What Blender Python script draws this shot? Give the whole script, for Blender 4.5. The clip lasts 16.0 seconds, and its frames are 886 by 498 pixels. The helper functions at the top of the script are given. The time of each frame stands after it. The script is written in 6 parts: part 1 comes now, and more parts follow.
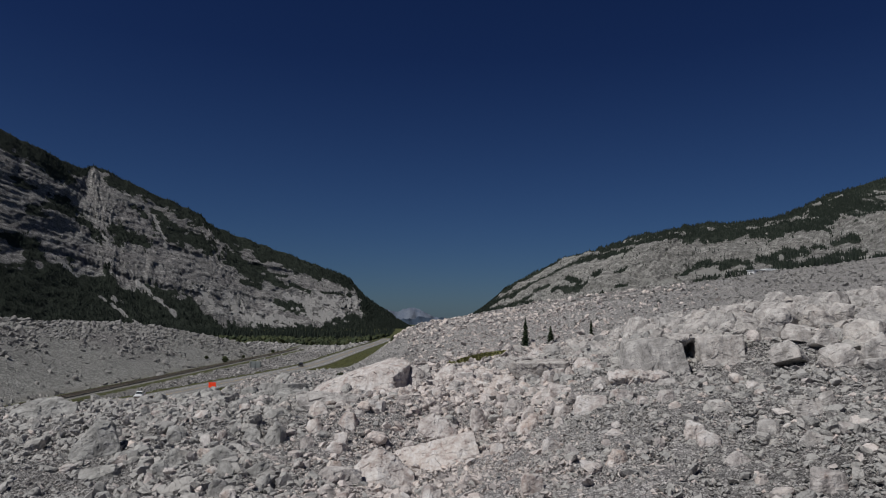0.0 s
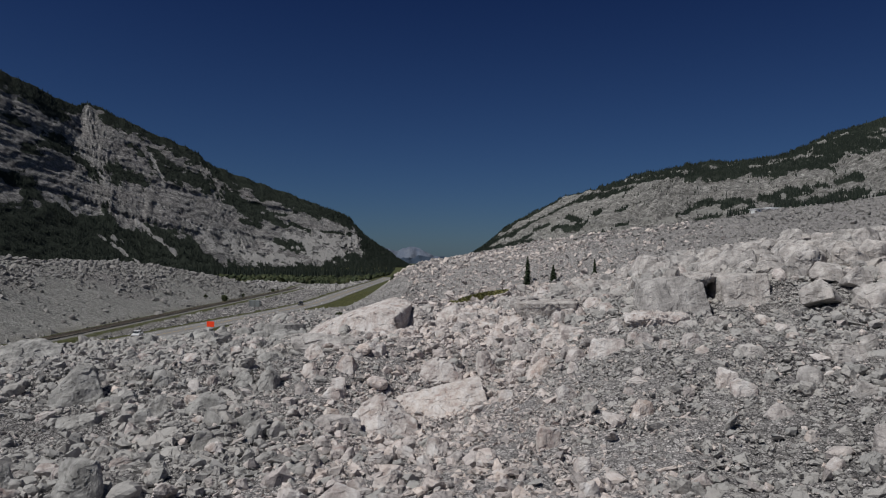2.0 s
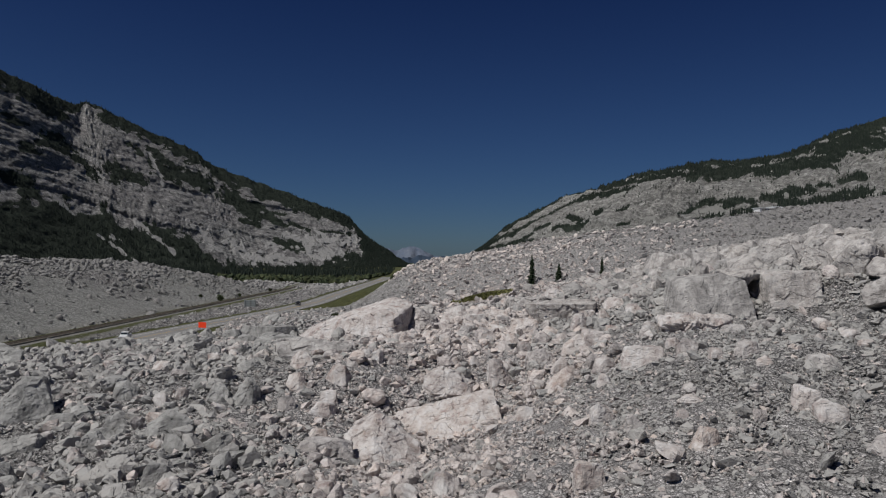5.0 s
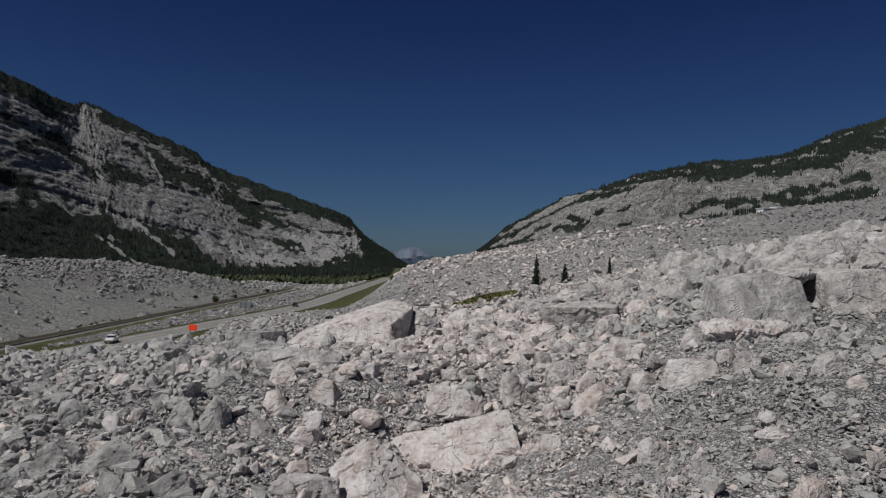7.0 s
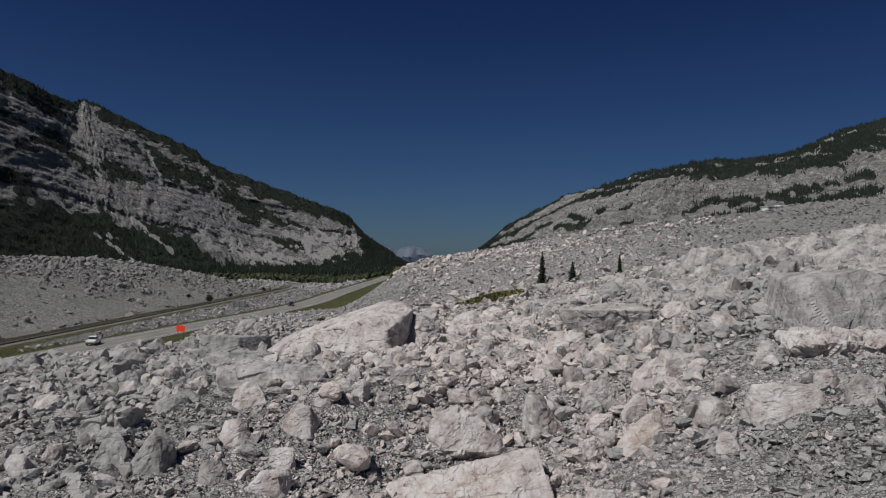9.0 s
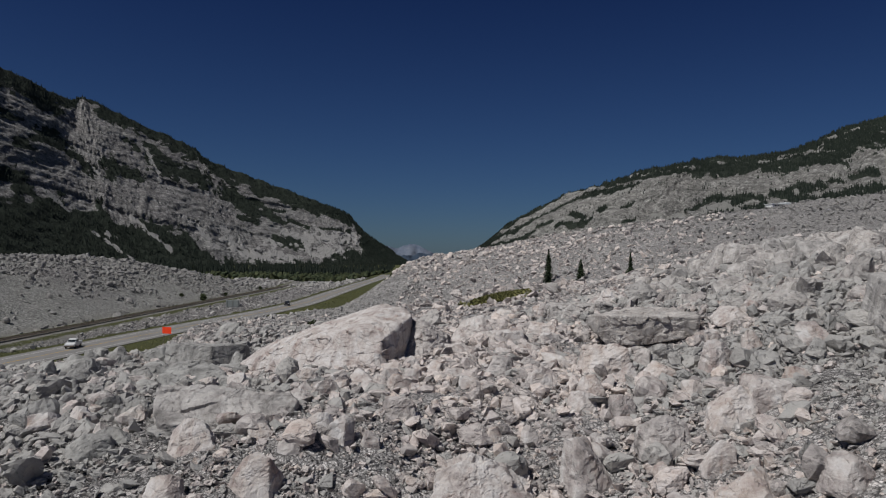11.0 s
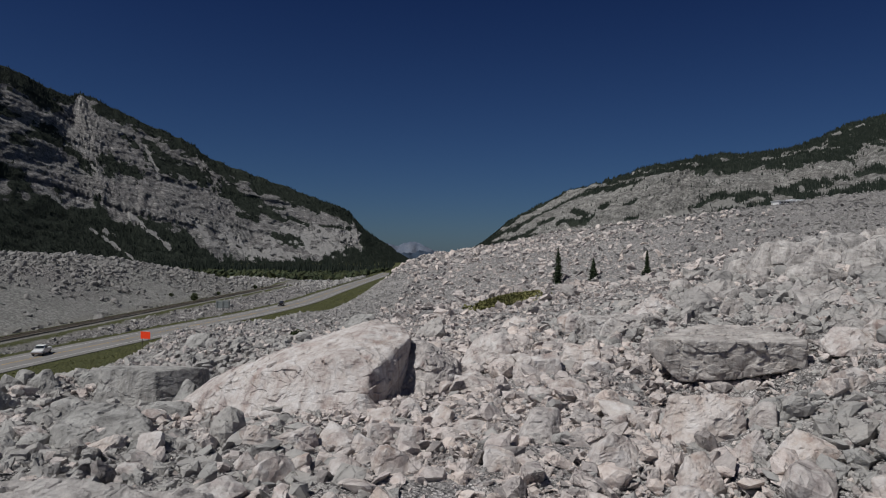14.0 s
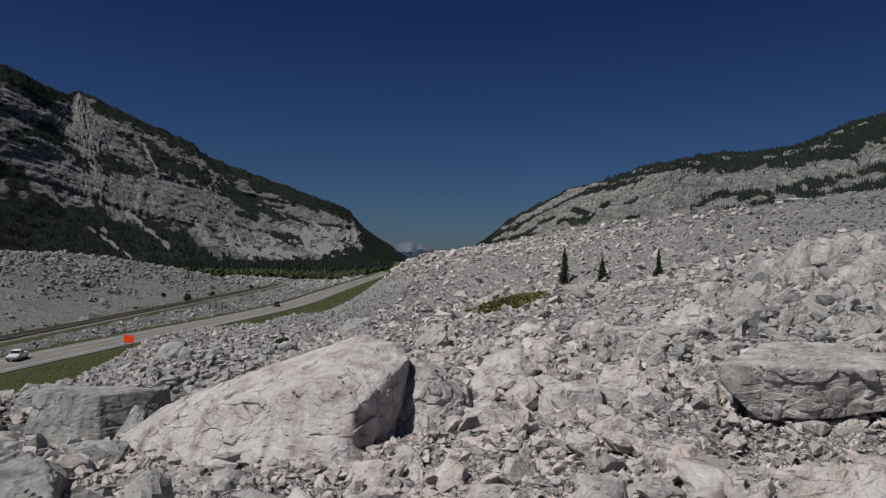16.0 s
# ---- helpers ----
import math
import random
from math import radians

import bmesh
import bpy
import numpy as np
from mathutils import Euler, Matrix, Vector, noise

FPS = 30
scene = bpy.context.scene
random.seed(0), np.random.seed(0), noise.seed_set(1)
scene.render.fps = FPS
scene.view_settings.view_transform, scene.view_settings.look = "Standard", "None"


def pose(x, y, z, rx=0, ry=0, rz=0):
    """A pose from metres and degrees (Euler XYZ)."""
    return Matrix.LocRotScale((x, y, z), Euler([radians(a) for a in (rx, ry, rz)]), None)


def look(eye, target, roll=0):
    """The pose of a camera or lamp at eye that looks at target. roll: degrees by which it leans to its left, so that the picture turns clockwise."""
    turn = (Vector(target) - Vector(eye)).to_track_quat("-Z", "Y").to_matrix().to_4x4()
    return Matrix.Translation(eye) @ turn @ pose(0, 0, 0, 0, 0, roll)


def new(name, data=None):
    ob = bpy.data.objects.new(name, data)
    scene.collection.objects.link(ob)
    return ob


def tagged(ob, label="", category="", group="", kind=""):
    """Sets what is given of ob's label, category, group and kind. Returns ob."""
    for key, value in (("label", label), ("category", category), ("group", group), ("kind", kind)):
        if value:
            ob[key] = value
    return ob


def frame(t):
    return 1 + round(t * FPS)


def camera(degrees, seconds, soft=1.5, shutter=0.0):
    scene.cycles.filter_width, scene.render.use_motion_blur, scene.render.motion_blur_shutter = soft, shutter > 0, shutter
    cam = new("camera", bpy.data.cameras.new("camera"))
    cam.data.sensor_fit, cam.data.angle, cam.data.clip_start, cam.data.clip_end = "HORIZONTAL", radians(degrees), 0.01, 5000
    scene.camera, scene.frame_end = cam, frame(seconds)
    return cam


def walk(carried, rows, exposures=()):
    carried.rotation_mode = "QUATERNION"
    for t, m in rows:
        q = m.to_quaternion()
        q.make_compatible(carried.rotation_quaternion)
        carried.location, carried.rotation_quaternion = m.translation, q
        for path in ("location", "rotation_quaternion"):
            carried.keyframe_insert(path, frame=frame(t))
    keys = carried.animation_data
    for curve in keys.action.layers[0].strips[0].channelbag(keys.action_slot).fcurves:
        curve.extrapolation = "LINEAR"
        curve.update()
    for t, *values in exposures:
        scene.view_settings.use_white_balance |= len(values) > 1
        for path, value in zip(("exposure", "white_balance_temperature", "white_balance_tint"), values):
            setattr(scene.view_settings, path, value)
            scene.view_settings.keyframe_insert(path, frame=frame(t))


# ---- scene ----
cam = camera(64.9, 16.0, soft=1.15)
PATH = [
    (0.0, pose(0.984, -16.745, 12.343, 95.752, -0.576, 0.058)),
    (0.5, pose(0.885, -15.443, 12.290, 93.766, -0.566, 0.046)),
    (1.0, pose(0.786, -14.169, 12.276, 91.613, -0.558, 0.040)),
    (1.5, pose(0.695, -12.936, 12.272, 90.780, -0.557, 0.037)),
    (2.0, pose(0.589, -11.708, 12.242, 90.751, -0.562, 0.037)),
    (2.5, pose(0.493, -10.488, 12.206, 90.736, -0.569, 0.043)),
    (3.0, pose(0.419, -9.291, 12.139, 90.720, -0.579, 0.051)),
    (3.5, pose(0.365, -8.077, 12.057, 90.709, -0.588, 0.044)),
    (4.0, pose(0.286, -6.813, 11.968, 90.703, -0.599, 0.035)),
    (4.5, pose(0.196, -5.415, 11.883, 90.716, -0.603, 0.030)),
    (5.0, pose(0.100, -3.869, 11.802, 90.740, -0.602, 0.029)),
    (5.5, pose(0.002, -2.163, 11.723, 90.769, -0.600, 0.029)),
    (6.0, pose(-0.095, -0.284, 11.646, 90.795, -0.599, 0.030)),
    (6.5, pose(-0.186, 1.781, 11.571, 90.811, -0.601, 0.031)),
    (7.0, pose(-0.266, 4.044, 11.495, 90.810, -0.610, 0.031)),
    (7.5, pose(-0.341, 6.414, 11.402, 90.775, -0.629, 0.035)),
    (8.0, pose(-0.446, 8.789, 11.282, 90.754, -0.654, 0.033)),
    (8.5, pose(-0.542, 11.200, 11.174, 90.738, -0.674, 0.031)),
    (9.0, pose(-0.656, 13.583, 11.152, 90.709, -0.686, 0.043)),
    (9.5, pose(-0.755, 15.982, 11.107, 90.676, -0.687, 0.050)),
    (10.0, pose(-0.844, 18.375, 11.054, 90.642, -0.683, 0.055)),
    (10.5, pose(-0.927, 20.742, 11.005, 90.608, -0.676, 0.058)),
    (11.0, pose(-1.010, 23.062, 10.970, 90.573, -0.673, 0.059)),
    (11.5, pose(-1.096, 25.312, 10.963, 90.540, -0.676, 0.061)),
    (12.0, pose(-1.191, 27.472, 10.997, 90.509, -0.690, 0.064)),
    (12.5, pose(-1.279, 29.597, 11.038, 90.471, -0.696, 0.063)),
    (13.0, pose(-1.361, 31.712, 11.090, 90.437, -0.701, 0.075)),
    (13.5, pose(-1.436, 33.778, 11.142, 90.403, -0.703, 0.082)),
    (14.0, pose(-1.511, 35.845, 11.190, 90.367, -0.695, 0.086)),
    (14.5, pose(-1.615, 37.855, 11.234, 90.341, -0.691, 0.080)),
    (15.0, pose(-1.719, 39.888, 11.202, 90.315, -0.701, 0.078)),
    (15.5, pose(-1.792, 41.959, 11.180, 90.285, -0.713, 0.075)),
    (16.0, pose(-1.827, 44.073, 11.181, 90.284, -0.720, 0.072)),
]
walk(cam, PATH)

# ---- light ----
SUN_DIR = Vector((-0.48, -0.31, 0.82)).normalized()
world = bpy.data.worlds.new("sky")
scene.world = world
world.use_nodes = True
wn = world.node_tree.nodes
sky = wn.new("ShaderNodeTexSky")
sky.sky_type = "NISHITA"
sky.sun_disc = False
sky.sun_elevation = math.asin(SUN_DIR.z)
sky.sun_rotation = math.atan2(SUN_DIR.x, SUN_DIR.y)
sky.altitude = 1300
sky.air_density, sky.dust_density, sky.ozone_density = 1.15, 0.9, 3.0
wn["Background"].inputs["Strength"].default_value = 0.045
deep = wn.new("ShaderNodeMix")
deep.data_type, deep.blend_type = "RGBA", "MULTIPLY"
deep.inputs[0].default_value = 1.0
# deeper blue overhead, haze towards the horizon
way = wn.new("ShaderNodeTexCoord")
up = wn.new("ShaderNodeSeparateXYZ")
haze = wn.new("ShaderNodeValToRGB")
for e, (at, c) in zip([haze.color_ramp.elements[0], haze.color_ramp.elements[1], haze.color_ramp.elements.new(0.5), haze.color_ramp.elements.new(0.9)],
                      [(0.0, (0.27, 0.41, 0.65)), (0.12, (0.185, 0.285, 0.495)), (0.36, (0.12, 0.20, 0.42)), (0.9, (0.085, 0.145, 0.33))]):
    e.position, e.color = at, (*c, 1)
world.node_tree.links.new(way.outputs["Generated"], up.inputs[0])
world.node_tree.links.new(up.outputs["Z"], haze.inputs["Fac"])
world.node_tree.links.new(haze.outputs["Color"], deep.inputs[7])
world.node_tree.links.new(sky.outputs["Color"], deep.inputs[6])
world.node_tree.links.new(deep.outputs[2], wn["Background"].inputs["Color"])
sun = new("sun", bpy.data.lights.new("sun", "SUN"))
sun.data.energy, sun.data.angle, sun.data.color = 3.5, radians(0.55), (0.985, 0.975, 0.95)
sun.matrix_world = look((0, 0, 300), Vector((0, 0, 300)) - SUN_DIR)
scene.view_settings.exposure = 0.0

# ---- shape functions ----
def hash3(ix, iy, iz, seed):
    n = (ix * 374761393 + iy * 668265263 + iz * 2147483647 + seed * 974711) & 0xFFFFFFFF
    n = ((n ^ (n >> 13)) * 1274126177) & 0xFFFFFFFF
    n = ((n ^ (n >> 16)) * 2246822519) & 0xFFFFFFFF
    return ((n ^ (n >> 15)) & 0xFFFFFF) / 16777215.0


def vnoise(x, y, z=0.0, seed=0):
    """Smooth value noise in -1..1 on arrays."""
    x, y, z = np.broadcast_arrays(np.asarray(x, float), np.asarray(y, float), np.asarray(z, float))
    ix, iy, iz = (np.floor(a).astype(np.int64) for a in (x, y, z))
    fx, fy, fz = x - ix, y - iy, z - iz
    fx, fy, fz = (f * f * f * (f * (f * 6 - 15) + 10) for f in (fx, fy, fz))
    out = 0.0
    for a in (0, 1):
        for b in (0, 1):
            for c in (0, 1):
                w = (fx if a else 1 - fx) * (fy if b else 1 - fy) * (fz if c else 1 - fz)
                out = out + w * hash3(ix + a, iy + b, iz + c, seed)
    return out * 2 - 1


def fbm(x, y, z=0.0, octaves=4, seed=0, gain=0.5):
    out, amp = 0.0, 1.0
    for k in range(octaves):
        f = 2.03 ** k
        out = out + amp * vnoise(np.asarray(x) * f + 17.3 * k, np.asarray(y) * f - 9.1 * k, np.asarray(z) * f, seed + k)
        amp *= gain
    return out


def step(a, b, x):
    t = np.clip((np.asarray(x, float) - a) / (b - a), 0, 1)
    return t * t * (3 - 2 * t)


def ease(x, xs, zs):
    """Smooth course through a few heights."""
    x = np.asarray(x, float)
    i = np.clip(np.searchsorted(xs, x) - 1, 0, len(xs) - 2)
    xs, zs = np.array(xs, float), np.array(zs, float)
    t = np.clip((x - xs[i]) / (xs[i + 1] - xs[i]), 0, 1)
    m = np.gradient(zs, xs)
    h = xs[i + 1] - xs[i]
    t2, t3 = t * t, t * t * t
    return (2 * t3 - 3 * t2 + 1) * zs[i] + (t3 - 2 * t2 + t) * h * m[i] + (3 * t2 - 2 * t3) * zs[i + 1] + (t3 - t2) * h * m[i + 1]


BENCH = -9.6  # the level of the road
RAIL_X = -95.5


def road_x(y):
    return ease(y, [-400, 60, 140, 165, 190, 212, 266, 311, 390, 520, 640, 760], [-120, -85, -81.6, -79, -75.8, -72.8, -64.4, -60.0, -59.6, -59.4, -58.5, -60])


def hollow_x(y):
    """The middle of the small grassy hollow."""
    return 10.5 + 0.28 * (y - 169)


def toe_x(y):
    """The foot of the slide beside the road."""
    return ease(y, [-400, 40, 90, 170, 270, 420, 620, 1000], [-90, -68, -64, -57, -44.0, -43, -49, -52])


# swells and hollows of the slide: middle x and y, reach along x and y, height
SWELLS = [(4, 52, 14, 14, -1.23), (16, 38, 8, 6, 0.99), (14, 20, 12, 8, -1.06), (2, 44, 5, 4, -0.59), (-6, 50, 4, 3, 0.72), (-4, 38, 4, 3, -0.55),
          (16, 34, 8, 6, 0.80), (2, 68, 8, 6, 0.24), (-14, 40, 6, 12, 0.29), (6, 38, 4, 3, 0.64), (0, 60, 4, 3, 0.50), (-26, 54, 5, 4, -0.40), (4, 46, 6, 12, -0.66), (12, 68.0, 5, 3.4, -1.7), (29.5, 50, 4.0, 3.5, -1.2), (-16.5, 66.5, 4, 3.5, -1.3), (-10, 69, 4, 3, -0.5)]


def ground(x, y):
    """Height of the slide's ground."""
    x, y = np.asarray(x, float), np.asarray(y, float)
    mid = ease(y, [-400, -40, 20, 33, 42, 54, 66, 80, 110, 150, 205, 260, 344, 460, 800, 2000],
               [2, 2, 1.8, 1.0, 1.7, 4.3, 4.4, 3.7, 2.4, 1.0, -1.3, 3.2, 10.6, 9.0, 12, 10])
    rise = 0.2 * np.clip(x, 0, 60) + 0.135 * np.clip(x - 60, 0, 700)
    fall = np.minimum(x, 0) * (0.025 + 0.045 * step(30, 60, y))
    field = mid + rise + fall
    field = field + 0.8 * np.exp(-((x - 17) / 5.5) ** 2 - ((y - 46.5) / 5) ** 2) - 0.7 * np.exp(-((x - 25) / 5.5) ** 4 - ((y - 48) / 3) ** 2) - 1.7 * np.exp(-((x - 24.3) / 1.2) ** 2 - ((y - 52.5) / 3) ** 4) - 1.0 * np.exp(-((x + 14) / 7) ** 2 - ((y - 74) / 6) ** 2)
    field = field - 3.2 * np.exp(-((y - 120) / 22) ** 2) * step(-22, -42, x) - 1.6 * np.exp(-((x + 23) / 7) ** 2 - ((y - 85) / 8) ** 2)
    field = field + 1.2 * np.exp(-((x - 35) / 7) ** 2 - ((y - 205) / 7) ** 2) - 1.0 * np.exp(-((x - 28) / 6) ** 2 - ((y - 219) / 6) ** 2)
    field = field - 1.0 * np.exp(-((x - 11.5) / 5) ** 2 - ((y - 67) / 4) ** 2) - 0.8 * np.exp(-((x + 23) / 6) ** 2 - ((y - 82) / 5) ** 2)
    field = field - 0.6 * np.exp(-((x + 1.5) / 6.5) ** 2 - ((y - 37.5) / 3.5) ** 2)
    field = field + 1.0 * np.exp(-((x + 3) / 9) ** 2 - ((y - 54) / 5) ** 2)
    field = field + 0.5 * fbm(x / 14, y / 14, octaves=3, seed=3) * step(900, 500, y)
    field = field + 1.8 * fbm(x / 45, y / 45, octaves=2, seed=5) * step(110, 200, y) * step(1000, 500, y)
    field = field - 5.0 * np.exp(-((x + 33) / 10) ** 2 - ((y - 238) / 23) ** 2)
    for cx, cy, sx, sy, lift in SWELLS:
        field = field + lift * np.exp(-((x - cx) / sx) ** 2 - ((y - cy) / sy) ** 2)
    toe = toe_x(y)
    wide = ease(y, [-400, 0, 85, 120, 150, 168, 200, 260, 344, 1000], [12, 12, 13, 26, 16, 11, 13, 26, 38, 60])
    h = BENCH + (field - BENCH) * step(0, 1, (x - toe) / wide) ** 0.85
    # strip between road and railway, then the heap beyond the railway
    strip = 1.0 * step(-7, -12, x - road_x(y)) * step(-92, -86, x)
    h = np.where(x < toe, BENCH + strip * (0.6 + 0.8 * fbm(x / 5, y / 5, seed=8)), h)
    bank = 1.1 * step(8.5, 4.5, np.abs(x - RAIL_X)) * step(520, 480, y)
    tall = ease(y, [-400, 340, 370, 400, 426, 445, 480, 640, 800], [17, 17.5, 17, 14.6, 11.8, 5.0, 1.2, 0.5, 0.0])
    heap = tall * step(-101, -168, x) ** 0.8 * (1 + 0.10 * fbm(x / 22, y / 22, seed=9, octaves=3))
    heap = heap + 2.0 * np.exp(-((y - 485) / 42) ** 2) * np.exp(-((x + 128) / 32) ** 4) * (1 + 0.7 * fbm(x / 18, y / 22, seed=4) + 0.4 * fbm(x / 6, y / 9, seed=6))
    h = np.where(x < RAIL_X + 9, np.maximum(h, BENCH) + bank + heap, h)
    # the valley floor falls away to the far side
    return h - (4 * step(500, 600, y) * step(-68, -82, x) + 8 * step(640, 1500, y)) * step(200, -50, x)

# ---- materials ----
def material(name, rough=0.9):
    m = bpy.data.materials.new(name)
    m.use_nodes = True
    nt = m.node_tree
    b = nt.nodes["Principled BSDF"]
    b.inputs["Roughness"].default_value = rough
    b.inputs["Specular IOR Level"].default_value = 0.25
    return m, nt, b


def node(nt, kind, **inputs):
    n = nt.nodes.new(kind)
    for k, v in inputs.items():
        n.inputs[k.replace("_", " ")].default_value = v
    return n


def mix(nt, fac, a, b, blend="MIX"):
    n = nt.nodes.new("ShaderNodeMix")
    n.data_type, n.blend_type = "RGBA", blend
    for sock, v in ((0, fac), (6, a), (7, b)):
        if isinstance(v, bpy.types.NodeSocket):
            nt.links.new(v, n.inputs[sock])
        else:
            n.inputs[sock].default_value = v if sock == 0 else (*v, 1)[:4]
    return n.outputs[2]


def ramp(nt, src, stops):
    n = nt.nodes.new("ShaderNodeValToRGB")
    while len(n.color_ramp.elements) < len(stops):
        n.color_ramp.elements.new(0.5)
    for e, (p, c) in zip(n.color_ramp.elements, stops):
        e.position, e.color = p, (*(c if isinstance(c, tuple) else (c, c, c)), 1)
    nt.links.new(src, n.inputs["Fac"])
    return n.outputs["Color"]


def coords(nt, scale=(1, 1, 1), turn=(0, 0, 0), own=False):
    tc = nt.nodes.new("ShaderNodeTexCoord")
    mp = nt.nodes.new("ShaderNodeMapping")
    mp.inputs["Scale"].default_value = scale
    mp.inputs["Rotation"].default_value = turn
    geo = nt.nodes.new("ShaderNodeNewGeometry")
    nt.links.new(tc.outputs["Object"] if own else geo.outputs["Position"], mp.inputs["Vector"])
    return mp.outputs["Vector"]


def noise_tex(nt, vec, scale, detail=4, rough=0.6, warp=0.0):
    n = node(nt, "ShaderNodeTexNoise", Scale=scale, Detail=detail, Roughness=rough, Distortion=warp)
    nt.links.new(vec, n.inputs["Vector"])
    return n.outputs["Fac"]


def voronoi(nt, vec, scale, feature="F1", out="Distance", chaos=1.0):
    n = nt.nodes.new("ShaderNodeTexVoronoi")
    n.feature = feature
    n.inputs["Scale"].default_value = scale
    n.inputs["Randomness"].default_value = chaos
    nt.links.new(vec, n.inputs["Vector"])
    return n.outputs[out]


def bump(nt, bsdf, layers):
    """Relief from (height, metres) pairs, coarse to fine."""
    last = None
    for h, dist in layers:
        n = node(nt, "ShaderNodeBump", Strength=1.0, Distance=dist)
        nt.links.new(h, n.inputs["Height"])
        if last is not None:
            nt.links.new(last, n.inputs["Normal"])
        last = n.outputs["Normal"]
    nt.links.new(last, bsdf.inputs["Normal"])


def attribute(nt, name):
    n = nt.nodes.new("ShaderNodeAttribute")
    n.attribute_name = name
    return n.outputs["Fac"]


PALE, MID, DARK, WARM = (0.63, 0.568, 0.54), (0.47, 0.432, 0.415), (0.17, 0.168, 0.172), (0.47, 0.40, 0.345)


def make_limestone(name, per_island, streaks=0.0, coarse=1.0, drab=0.0, lightness=1.0):
    m, nt, b = material(name, 0.93)
    p = coords(nt)
    big = ramp(nt, noise_tex(nt, p, 0.09, 3, 0.55), [(0.36, MID), (0.62, PALE)])
    pick = nt.nodes.new("ShaderNodeNewGeometry").outputs["Random Per Island"] if per_island else nt.nodes.new("ShaderNodeObjectInfo").outputs["Random"]
    spans = [(0.0, (0.24, 0.228, 0.222)), (0.16, (0.40, 0.374, 0.362)), (0.42, (0.545, 0.503, 0.483)), (0.75, (0.655, 0.592, 0.56)), (1.0, (0.68, 0.598, 0.545))]
    if not per_island:
        spans = [(0.0, (0.46, 0.432, 0.418)), (0.3, (0.56, 0.516, 0.496)), (0.7, (0.62, 0.568, 0.543)), (1.0, (0.66, 0.592, 0.552))]
    tone = ramp(nt, pick, spans)
    col = mix(nt, 0.72, big, tone)
    grain = noise_tex(nt, p, 2.6 * coarse, 7, 0.7)
    col = mix(nt, 0.5 if streaks else 0.6, col, ramp(nt, grain, [(0.3, 0.24), (0.5, 0.5), (0.7, 0.70)]), "OVERLAY")
    split = ramp(nt, noise_tex(nt, p, 0.45 * coarse, 5, 0.6, 0.4), [(0.488, 0.0), (0.5, 1.0), (0.508, 0.0)])
    col = mix(nt, mix(nt, 1.0, split, ((0.0,) * 3 if streaks else (0.30,) * 3), "MULTIPLY"), col, (0.15, 0.148, 0.15))
    lay = noise_tex(nt, coords(nt, (0.7, 0.9, 5.0), (0.5, 0.35, 0.2)), 0.9, 5, 0.65, 0.6)
    col = mix(nt, 0.16 if streaks else 0.35, col, ramp(nt, lay, [(0.34, (0.25, 0.245, 0.25)), (0.52, (0.5, 0.49, 0.48)), (0.7, (0.62, 0.57, 0.52))]), "OVERLAY")
    stain = ramp(nt, noise_tex(nt, p, 0.55, 5, 0.7), [(0.60, 0.0), (0.78, 0.3 if streaks else 0.45)])
    col = mix(nt, stain, col, (0.20, 0.20, 0.205))
    rust = ramp(nt, noise_tex(nt, coords(nt, turn=(0.3, 0, 1)), 0.37, 4, 0.6), [(0.62, 0.0), (0.8, 0.4)])
    col = mix(nt, rust, col, WARM)
    # mixes a drab, slightly green grey into the stone
    if drab:
        col = mix(nt, drab, col, mix(nt, noise_tex(nt, p, 0.15, 5, 0.7), (0.23, 0.231, 0.221), (0.405, 0.403, 0.387)))
    if streaks:
        seep = noise_tex(nt, coords(nt, (1.0, 1.0, 0.12)), 0.9, 7, 0.7, 0.25)
        col = mix(nt, 0.85, col, ramp(nt, seep, [(0.34, 0.22), (0.5, 0.5), (0.66, 0.7)]), "OVERLAY")
        blotch = noise_tex(nt, p, 0.8, 6, 0.75, 0.8)
        col = mix(nt, 0.35, col, ramp(nt, blotch, [(0.36, 0.25), (0.5, 0.52), (0.66, 0.7)]), "OVERLAY")
    col = mix(nt, 1.0, col, (0.87, 0.87, 0.865) if streaks else tuple(lightness * c for c in (1.01, 1.0, 0.995)), "MULTIPLY")
    # pits in colour alone: the shade inside them is painted, without relief
    pits = ramp(nt, noise_tex(nt, p, 2.2, 6, 0.65), [(0.30, 0.42), (0.38, 0.0)])
    col = mix(nt, pits, col, (0.13, 0.128, 0.13))
    nt.links.new(col, b.inputs["Base Color"])
    blocks = ramp(nt, noise_tex(nt, p, 0.9 * coarse, 3, 0.5, 0.4), [(0.38, 0.0), (0.42, 0.35), (0.52, 0.4), (0.55, 0.8), (0.64, 1.0)])
    bump(nt, b, [(blocks, 0.10), (mix(nt, 1.0, (1.0, 1.0, 1.0), split, "SUBTRACT"), 0.0 if streaks else 0.06), (lay, 0.012 if streaks else 0.04), (grain, 0.12), (noise_tex(nt, p, 14, 4, 0.7), 0.035)])
    return m


STONE = make_limestone("limestone_rubble", True)
BOULDER = make_limestone("limestone_boulder", False, 0.12, 0.7)
# darker, greyer copy of the rubble stone for far hill and heap
DRAB_STONE = make_limestone("drab_grey_limestone", True, 0.0, 1.0, 0.8, 0.76)
# grey rubble; the lens's darker, greener sides are also put into its colour
GREY = make_limestone("grey_limestone_rubble", True, 0.0, 1.0, 0.8, 1.08)
PALE_GREY = make_limestone("pale_grey_limestone_rubble", True, 0.0, 1.0, 0.6, 1.0)
# grey rock copies that also carry the lens's dim, greenish sides in their colour
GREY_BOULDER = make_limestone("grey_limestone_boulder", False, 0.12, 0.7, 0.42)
DRAB_BOULDER = make_limestone("drab_grey_boulder", False, 0.12, 0.7, 0.82)


